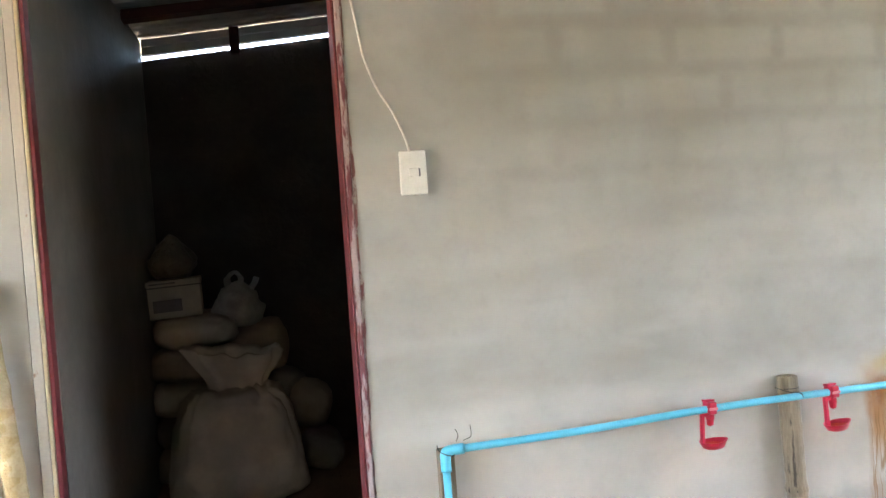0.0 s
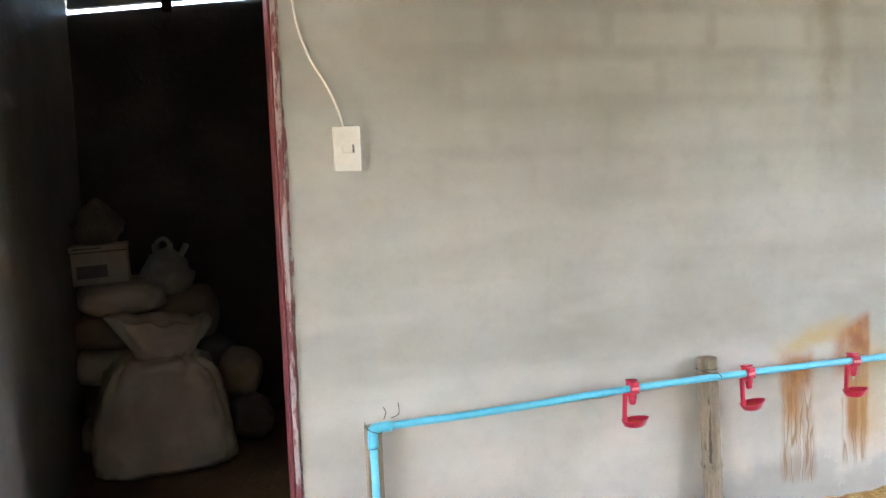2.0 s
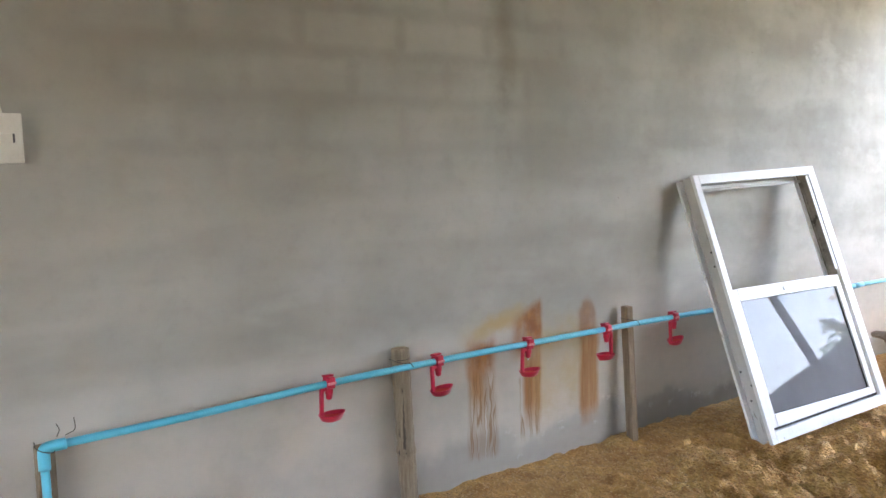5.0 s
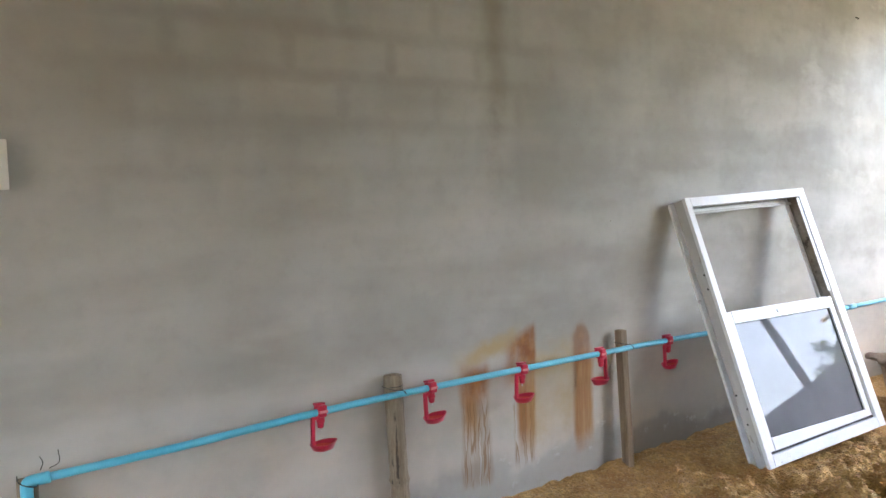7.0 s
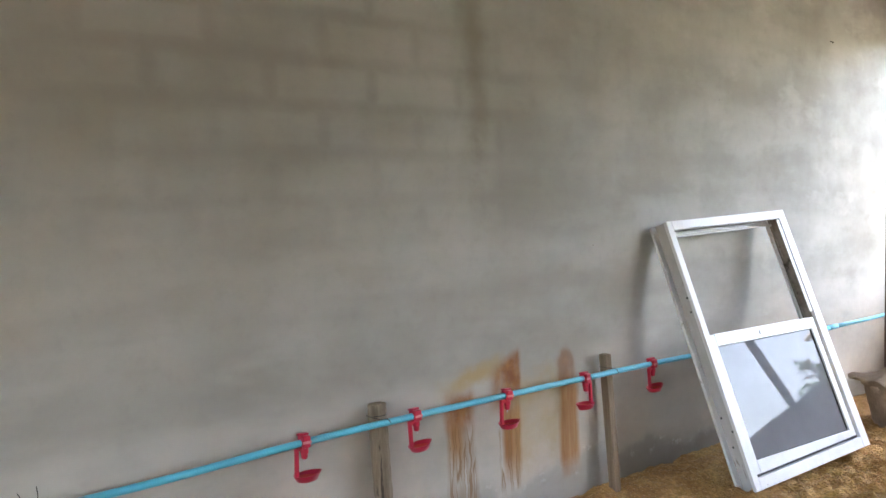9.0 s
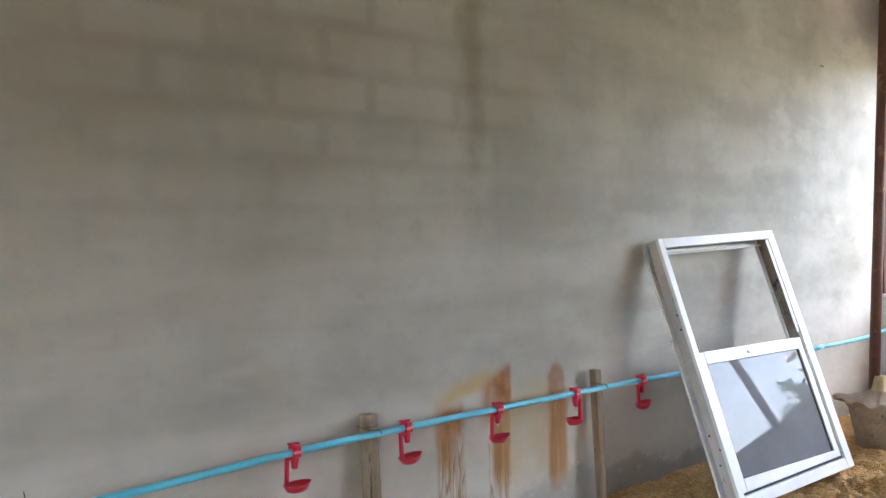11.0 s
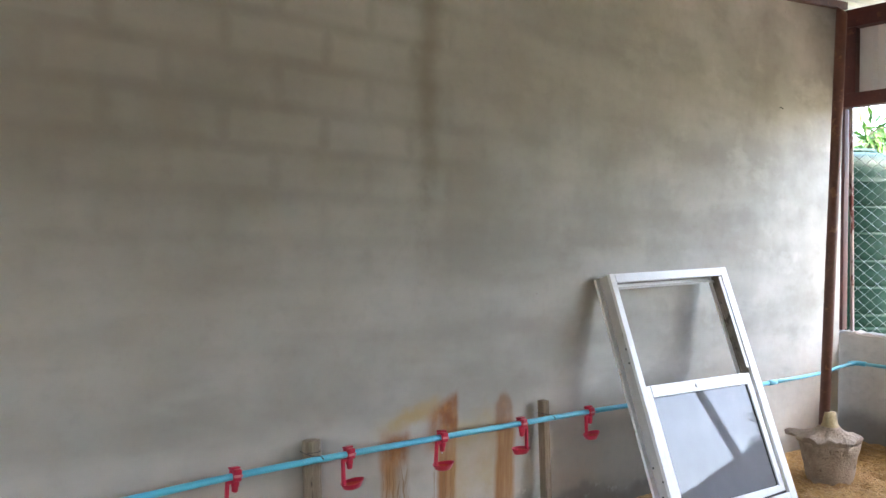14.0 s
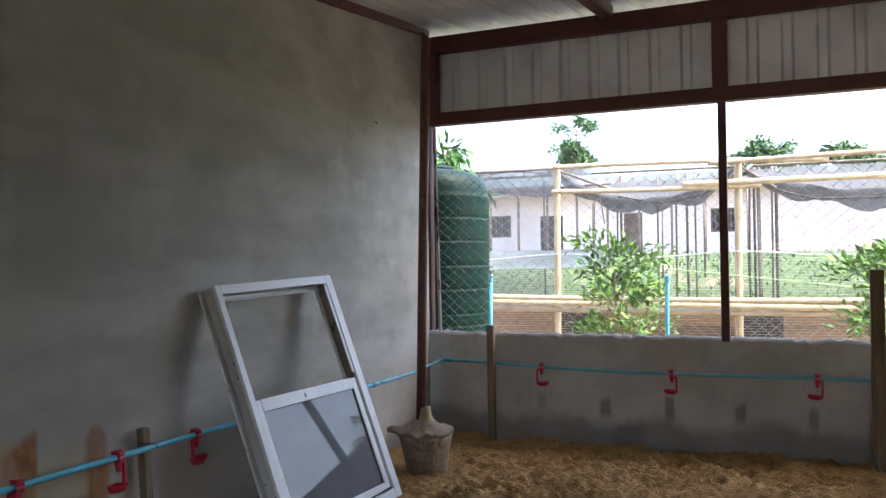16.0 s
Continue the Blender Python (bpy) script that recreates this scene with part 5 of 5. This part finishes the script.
# ---- leaves ----
def leaf_mesh(points, size, seed, droop=0.3, slim=0.42):
    """Folded leaves of six corners at the points, each turned its own way."""
    rng = random.Random(seed)
    verts, faces = [], []
    for p, out in points:
        s = size * rng.uniform(0.65, 1.3)
        way = (out * 0.8 + Vector((rng.uniform(-1, 1), rng.uniform(-1, 1), rng.uniform(-0.8, 0.8) - droop))).normalized()
        side = way.cross(Vector((rng.uniform(-1, 1), rng.uniform(-1, 1), 1.2))).normalized()
        up = side.cross(way)
        b = len(verts)
        w = s * slim
        verts += [p, p + way * s * 0.45 + side * w * 0.5 + up * w * 0.15, p + way * s * 0.5, p + way * s * 0.45 - side * w * 0.5 + up * w * 0.15, p + way * s - up * s * 0.12]
        faces += [(b, b + 1, b + 2), (b, b + 2, b + 3), (b + 1, b + 4, b + 2), (b + 2, b + 4, b + 3)]
    me = bpy.data.meshes.new("leaves")
    me.from_pydata(verts, [], faces)
    return me


def tree(name, label, base, height, spread, crown_low, leaves, leaf, material, bark, seed, trunk_r, droop=0.3, slim=0.42, stems=1, category="tree", group=""):
    rng = random.Random(seed)
    t = thing(name, label, category, group)
    base = Vector(base)
    wood, tips = bmesh.new(), []
    for s in range(stems):
        lean = Vector((rng.uniform(-1, 1), rng.uniform(-1, 1), 0)) * spread * (0.15 if stems == 1 else 0.35)
        foot = base + Vector((rng.uniform(-1, 1), rng.uniform(-1, 1), 0)) * (0.0 if stems == 1 else trunk_r * 3)
        top = base + lean + Vector((0, 0, height * 0.92))
        line = arc([foot, foot.lerp(top, 0.35) + Vector((rng.uniform(-1, 1), rng.uniform(-1, 1), 0)) * spread * 0.06, foot.lerp(top, 0.7) + Vector((rng.uniform(-1, 1), rng.uniform(-1, 1), 0)) * spread * 0.10, top], 4)
        tube(line, [trunk_r * (1 - 0.85 * i / (len(line) - 1)) for i in range(len(line))], 8, wood)
        for k in range(14 // stems + 4):
            f = rng.uniform(crown_low, 0.98)
            root = line[min(int(f * (len(line) - 1)), len(line) - 1)]
            a = rng.uniform(0, 6.283)
            reach = spread * rng.uniform(0.45, 1.0) * (1.15 - 0.65 * abs(f - 0.62) / 0.5)
            tip = root + Vector((math.cos(a) * reach, math.sin(a) * reach, rng.uniform(0.05, 0.55) * reach))
            mid = root.lerp(tip, 0.5) + Vector((0, 0, 0.10 * reach))
            limb = arc([root, mid, tip], 4)
            tube(limb, [trunk_r * 0.35 * (1 - 0.8 * i / (len(limb) - 1)) for i in range(len(limb))], 5, wood)
            for i, p in enumerate(limb[3:]):
                tips.append((p, (p - root).normalized(), 0.10 + 0.16 * reach))
        tips.append((top, Vector((0, 0, 1)), 0.12 * spread))
    pts = []
    for k in range(leaves):
        p, out, r = rng.choice(tips)
        v = Vector((rng.gauss(0, 1), rng.gauss(0, 1), rng.gauss(0, 0.8)))
        pts.append((p + v * r * 0.42, (out + v * 0.4).normalized()))
    part("trunk", wood, bark, t, smooth=True)
    crown = new("crown", leaf_mesh(pts, leaf, seed, droop, slim))
    crown.data.materials.append(material)
    crown.parent = t
    return t


M_BARK = surface("grey_brown_bark", (0.13, 0.10, 0.07), (0.22, 0.17, 0.12), 12.0, 0.9, relief=0.5)
L_CITRUS = leafy("citrus_leaf", (0.060, 0.150, 0.030), (0.24, 0.36, 0.09))
L_MANGO = leafy("mango_leaf", (0.025, 0.085, 0.02), (0.10, 0.20, 0.04))
L_FAR = leafy("far_leaf", (0.06, 0.12, 0.05), (0.15, 0.24, 0.10))
tree("citrus_tree", "small leafy citrus tree outside the opening", (7.5, -0.92, -0.22), 1.55, 0.50, 0.42, 1500, 0.085, L_CITRUS, M_BARK, 6, 0.020, droop=-0.15, stems=2)
tree("citrus_tree", "bushy citrus tree outside the opening", (7.5, -2.98, -0.22), 1.55, 0.52, 0.25, 1700, 0.088, L_CITRUS, M_BARK, 9, 0.016, droop=-0.1, stems=3)
tree("mango_tree", "mango tree with long leaves behind the water tank", (9.6, 1.62, -0.22), 3.05, 0.72, 0.68, 620, 0.21, L_MANGO, M_BARK, 12, 0.06, 0.7, 0.24)
tree("roadside_tree", "slender tree above the house roof", (33.0, 5.7, 1.2), 6.3, 1.2, 0.52, 3600, 0.20, L_FAR, M_BARK, 21, 0.09, group="far trees")
tree("roadside_tree", "broad tree above the house roof", (33.0, -1.7, 1.2), 4.5, 1.9, 0.60, 3000, 0.24, L_FAR, M_BARK, 25, 0.10, group="far trees")
tree("roadside_tree", "low tree above the house roof", (33.0, -3.9, 1.2), 4.2, 1.6, 0.60, 2200, 0.24, L_FAR, M_BARK, 28, 0.09, group="far trees")
tree("roadside_tree", "leafy tree beside the house", (20.0, -4.9, 1.15), 2.4, 1.2, 0.30, 2600, 0.16, L_FAR, M_BARK, 31, 0.06, group="far trees")

# grass on the bank and weeds by the wall
rng = random.Random(77)
verts, faces = [], []
for k in range(8000):
    if k < 5500:
        x, y = rng.uniform(11.2, 16.8), rng.uniform(-6.5, 5.5)
        if fbm(x * 0.6, y * 0.35, 9.0) < -0.25:
            continue
        h = rng.uniform(0.03, 0.09)
    else:
        x, y = rng.uniform(5.9, 8.8), rng.uniform(-4.5, 1.0)
        if fbm(x * 1.1, y * 1.1, 5.0) < 0.05:
            continue
        h = rng.uniform(0.04, 0.20)
    z0 = ground_height(x, y) - 0.01
    a = rng.uniform(0, 6.283)
    dx, dy, w = math.cos(a), math.sin(a), rng.uniform(0.008, 0.02)
    b = len(verts)
    verts += [(x - dy * w, y + dx * w, z0), (x + dy * w, y - dx * w, z0), (x + dx * h * 0.5, y + dy * h * 0.5, z0 + h)]
    faces.append((b, b + 1, b + 2))
me = bpy.data.meshes.new("grass")
me.from_pydata(verts, [], faces)
me.materials.append(leafy("grass_blade", (0.055, 0.082, 0.040), (0.090, 0.120, 0.060)))
tagged(new("grass", me), "green grass and weeds over the bank and yard", "grass", kind="stuff")


# ---- shade house ----
def shade_cloth(name, density, tone):
    n = Net(name)
    n.set(Base_Color=n.mix(n.noise(3.0, 4), tone, tuple(c * 0.6 for c in tone)), Roughness=0.8)
    out = n.t.nodes["Material Output"]
    mixer, clear, thin = n.t.nodes.new("ShaderNodeMixShader"), n.t.nodes.new("ShaderNodeBsdfTransparent"), n.t.nodes.new("ShaderNodeBsdfTranslucent")
    lit = n.t.nodes.new("ShaderNodeMixShader")
    thin.inputs[0].default_value = (*tone, 1)
    lit.inputs[0].default_value = 0.45
    n.t.links.new(n.b.outputs[0], lit.inputs[1])
    n.t.links.new(thin.outputs[0], lit.inputs[2])
    n.put(mixer.inputs[0], n.math("ADD", density, n.mul(n.noise(1.7, 3), 0.2)))
    n.t.links.new(clear.outputs[0], mixer.inputs[1])
    n.t.links.new(lit.outputs[0], mixer.inputs[2])
    n.t.links.new(mixer.outputs[0], out.inputs[0])
    return n.m


M_SHADE = shade_cloth("grey_shade_net", 0.76, (0.125, 0.128, 0.134))
M_POST = surface("dark_shade_house_post", (0.13, 0.105, 0.085), (0.22, 0.18, 0.145), 8.0, 0.85, vary=0.3)


def cloth(y0, y1, front, back, drop, scallop, seed):
    """A net hung from back = (x, z) over front = (x, z), sagging between, with a scalloped hem."""
    bm = bmesh.new()
    rows = []
    for i in range(29):
        s = i / 28
        y = y0 + (y1 - y0) * s
        row = []
        for j in range(15):
            t = j / 14
            x = back[0] + (front[0] - back[0]) * min(t / 0.75, 1.0)
            z = back[1] + (front[1] - back[1]) * min(t / 0.75, 1.0)
            z -= (0.14 + 0.10 * fbm(s * 4, t * 2, seed)) * math.sin(math.pi * min(t / 0.75, 1)) * (0.6 + 0.4 * math.sin(s * 7 + seed))
            if t > 0.75:
                z -= (t - 0.75) / 0.25 * (drop + scallop * (0.25 + 0.5 * abs(math.sin(s * math.pi * 1.5 + seed)) + 0.9 * max(0, fbm(s * 5, seed, 2.0))))
            row.append(bm.verts.new((x + 0.04 * fbm(y * 2, t * 3, seed), y, z + 0.03 * fbm(y * 1.5, t * 2, seed + 4))))
        rows.append(row)
    for a, b in zip(rows, rows[1:]):
        for j in range(14):
            bm.faces.new((a[j], a[j + 1], b[j + 1], b[j]))
    return bm


shade = thing("shade_house", "nursery shade house of posts under sagging grey net", "shade house")
part("net", cloth(3.4, 0.78, (11.8, 2.42), (14.6, 2.75), 0.34, 0.05, 1.0), M_SHADE, shade, "grey shade net", True)


def hung_net(y0, y1, rise, low, hem, seed):
    """A net between two gables: its front edge sags from the gable tops, its back lies on the far ridge, a ragged hem hangs below."""
    bm = bmesh.new()
    rows = []
    for i in range(41):
        s = i / 40
        y = y0 + (y1 - y0) * s
        edge = low + (rise - low) * abs(2 * s - 1) ** 2.2 + 0.02 * fbm(y * 2.3, seed, 0.0)
        row = []
        for j in range(10):
            t = j / 9
            sag = 0.10 * math.sin(math.pi * t) * (1 - abs(2 * s - 1))
            row.append(bm.verts.new((13.8 + (10.9 - 13.8) * t, y, 2.46 + (edge - 2.46) * t - sag + 0.025 * fbm(y * 1.8, t * 3, seed))))
        fall = hem * (0.55 + 0.45 * math.sin(s * math.pi) + 0.55 * fbm(y * 1.9, 3.0, seed) + 0.15 * abs(math.sin(s * 14)))
        for k in (1, 2, 3):
            row.append(bm.verts.new((10.9 + 0.03 * k + 0.05 * fbm(y * 4, k * 0.6, seed), y, edge - max(0.02, fall) * k / 3)))
        rows.append(row)
    for a, b in zip(rows, rows[1:]):
        for j in range(len(a) - 1):
            bm.faces.new((a[j], a[j + 1], b[j + 1], b[j]))
    return bm


part("net", hung_net(0.60, -1.70, 2.24, 1.86, 0.16, 2.0), M_SHADE, shade, "sagging grey shade net", True)
part("net", hung_net(-1.74, -5.2, 2.16, 1.84, 0.20, 5.4), M_SHADE, shade, "sagging grey shade net", True)
for i, (a, b, r) in enumerate((((10.86, 0.60, 2.29), (10.86, -0.24, 1.95), 0.018), ((10.86, -1.70, 2.20), (10.86, -2.10, 1.92), 0.018), ((10.86, -1.70, 2.20), (10.86, -1.45, 1.94), 0.012),
                             ((11.2, 0.62, 2.08), (11.2, -0.05, 2.10), 0.014), ((11.2, 0.62, 2.00), (11.2, 0.05, 2.01), 0.012), ((10.86, 0.05, 2.16), (10.95, -0.02, 1.55), 0.008))):
    part("gable_pole", tube([a, b], r, 8), M_POST, shade, "dark gable pole", True)
part("hem_rope", tube(arc([(10.84, -0.22, 1.90), (10.84, -0.55, 1.83), (10.84, -0.82, 1.80), (10.84, -1.10, 1.84), (10.84, -1.40, 1.94)], 6), 0.009, 6), M_WIRE, shade, "dark sagging hem rope", True)
part("hem_rope", tube(arc([(10.84, -2.05, 1.92), (10.84, -2.35, 1.82), (10.84, -2.65, 1.77), (10.84, -3.6, 1.76)], 6), 0.009, 6), M_WIRE, shade, "dark sagging hem rope", True)
hung = bmesh.new()
rows = [[hung.verts.new((9.32 + 0.05 * fbm(y * 2.2, k * 0.35, 6.0), y, 0.50 + 0.152 * k + 0.02 * fbm(y * 2, k, 1.0))) for k in range(10)] for y in span(3.1, 0.13 , 24)]
for a, b in zip(rows, rows[1:]):
    for k in range(9):
        hung.faces.new((a[k], a[k + 1], b[k + 1], b[k]))
part("side_net", hung, shade_cloth("thin_grey_side_net", 0.30, (0.16, 0.163, 0.165)), shade, "thin grey net hung upright", True)
for i, (x, y) in enumerate([(11.9, 3.2), (11.9, 2.1), (11.9, 0.9), (13.4, 2.6), (13.4, 1.5), (13.4, 0.3), (11.1, -1.9), (11.3, -2.1), (13.0, 0.59), (13.0, 0.15), (13.0, -0.4), (13.0, -0.66), (13.0, -0.83), (13.0, -0.95), (13.0, -1.69), (13.0, -1.77), (13.0, -1.85), (13.0, -2.0), (13.0, -2.06), (14.8, 1.0), (14.8, -0.2), (14.8, -0.9), (14.8, -1.6), (11.1, -4.7), (14.6, 2.9), (13.5, -4.8)]):
    g = ground_height(x, y)
    part("post", tube([(x, y, g - 0.05), (x + 0.02 * math.sin(i), y + 0.015 * math.cos(i * 2), 2.40 if x > 11.5 else 2.00)], 0.014 if i % 3 else 0.019, 8), M_POST, shade, smooth=True)
for i, (a, b) in enumerate((((13.9, 3.2, 2.55), (13.9, -4.9, 2.50)), ((11.85, 3.4, 2.44), (11.85, 0.7, 2.42)), ((11.0, -1.72, 2.14), (13.6, -1.72, 2.50)))):
    part("rafter", tube([a, b], 0.022, 8), M_POST, shade, smooth=True)

# ---- house on the bank ----
M_RENDER = surface("off_white_house_paint", (0.58, 0.57, 0.56), (0.70, 0.695, 0.685), 2.0, 0.8, relief=0.15, spots=((0.42, 0.33, 0.28), 0.03, 3))
M_ROOFTILE = surface("weathered_house_roof", (0.13, 0.115, 0.10), (0.19, 0.17, 0.15), 1.5, 0.95, relief=0.3)
M_TRIM = surface("brown_window_wood", (0.085, 0.068, 0.058), (0.15, 0.120, 0.100), 8.0, 0.7)
M_DARKGLASS = surface("dark_window_glass", (0.02, 0.022, 0.026), (0.05, 0.052, 0.058), 3.0, 0.12, relief=0.02)
house = thing("house", "low off-white house with brown windows on the bank", "house")
HX = 24.0
bm = bmesh.new()
edges = [12.0, 6.55, 5.62, 4.75, 3.95, 2.25, 1.62, -0.2, -0.9, -9.0]
for i, (a, b) in enumerate(zip(edges, edges[1:])):
    if i % 2 == 0:
        box(HX, HX + 0.2, b, a, 1.0, 3.05, 0, bm)
    else:
        door = i in (3, 5)
        box(HX, HX + 0.2, b, a, 2.46, 3.05, 0, bm)
        if not door:
            box(HX, HX + 0.2, b, a, 1.0, 1.80, 0, bm)
box(HX + 4.8, HX + 5.0, -9.0, 12.0, 1.0, 3.05, 0, bm)
box(HX + 0.2, HX + 4.8, -9.0, -8.8, 1.0, 3.05, 0, bm)
box(HX + 0.2, HX + 4.8, 11.8, 12.0, 1.0, 3.05, 0, bm)
part("wall", bm, M_RENDER, house)
bm = bmesh.new()
v = [bm.verts.new(c) for c in ((HX - 0.7, -9.4, 2.98), (HX - 0.7, 12.4, 2.98), (HX + 2.5, 12.4, 3.55), (HX + 2.5, -9.4, 3.55), (HX + 5.5, -9.4, 2.98), (HX + 5.5, 12.4, 2.98))]
bm.faces.new(v[0:4]), bm.faces.new((v[3], v[2], v[5], v[4]))
bmesh.ops.solidify(bm, geom=bm.faces[:], thickness=0.06)
part("roof", bm, M_ROOFTILE, house)
for a, b, z0, door in ((6.55, 5.62, 1.80, False), (4.75, 3.95, 1.0, True), (2.25, 1.62, 1.0, True), (-0.2, -0.9, 1.80, False)):
    w = part("door" if door else "window", box(HX + 0.06, HX + 0.10, b, a, z0, 2.46), M_TRIM if door and a < 3 else M_DARKGLASS, house, "brown door" if door and a < 3 else "dark glazed opening")
    bars = bmesh.new()
    for y in (b, a - 0.05) + (() if door else ((a + b) / 2 - 0.2, (a + b) / 2, (a + b) / 2 + 0.2)):
        box(HX + 0.0, HX + 0.055, y, y + 0.05, z0, 2.46, 0, bars)
    box(HX + 0.0, HX + 0.055, b + 0.05, a - 0.05, 2.41, 2.46, 0, bars)
    if not door:
        box(HX + 0.0, HX + 0.055, b + 0.05, a - 0.05, z0, z0 + 0.05, 0, bars)
    part("window_frame", bars, M_TRIM if not door else M_RENDER, w)
for i, y in enumerate(span(10.5, -1.0, 14)):
    part("veranda_post", box(HX - 0.62, HX - 0.56, y - 0.03, y + 0.03, 1.0, 2.98), M_TRIM, house)
M_PINK = surface("faded_pink_paint", (0.54, 0.43, 0.43), (0.66, 0.55, 0.54), 3.0, 0.8)
yard_wall = thing("garden_wall", "faded pink low wall with rails beside the house", "garden wall")
part("wall", box(21.0, 21.15, -9.0, -1.6, 1.0, 1.42), M_PINK, yard_wall)
for y in span(-9.0, -1.7, 9):
    part("post", box(21.0, 21.15, y - 0.07, y + 0.07, 1.42, 1.98), M_PINK, yard_wall)
for zz in (1.66, 1.90):
    part("rail", box(21.04, 21.11, -9.0, -1.7, zz, zz + 0.06), M_PINK, yard_wall)

# ---- loose husks on the litter ----
rng = random.Random(5)
verts, faces = [], []
for k in range(42000):
    x, y = rng.uniform(1.5, 5.4), -abs(rng.gauss(0, 1.0)) * 0.95 - 0.01
    if y < -3.2:
        continue
    z0 = husk_height(x, y) + rng.uniform(0.0, 0.003)
    a, l, w, t = rng.uniform(0, 6.283), rng.uniform(0.0045, 0.0085), rng.uniform(0.0014, 0.0026), rng.uniform(-0.003, 0.003)
    dx, dy = math.cos(a), math.sin(a)
    b = len(verts)
    verts += [(x - dx * l, y - dy * l, z0 - t), (x - dy * w, y + dx * w, z0 + 0.0016), (x + dx * l, y + dy * l, z0 + t), (x + dy * w, y - dx * w, z0 + 0.0012)]
    faces.append((b, b + 1, b + 2, b + 3))
me = bpy.data.meshes.new("husks")
me.from_pydata(verts, [], faces)
hm = Net("loose_husk")
hm.set(Base_Color=hm.mix(hm.island(), (0.22, 0.11, 0.035), (0.72, 0.50, 0.24)), Roughness=0.7)
me.materials.append(hm.m)
tagged(new("husks", me), "loose golden rice husks on the litter", "husks", kind="stuff")
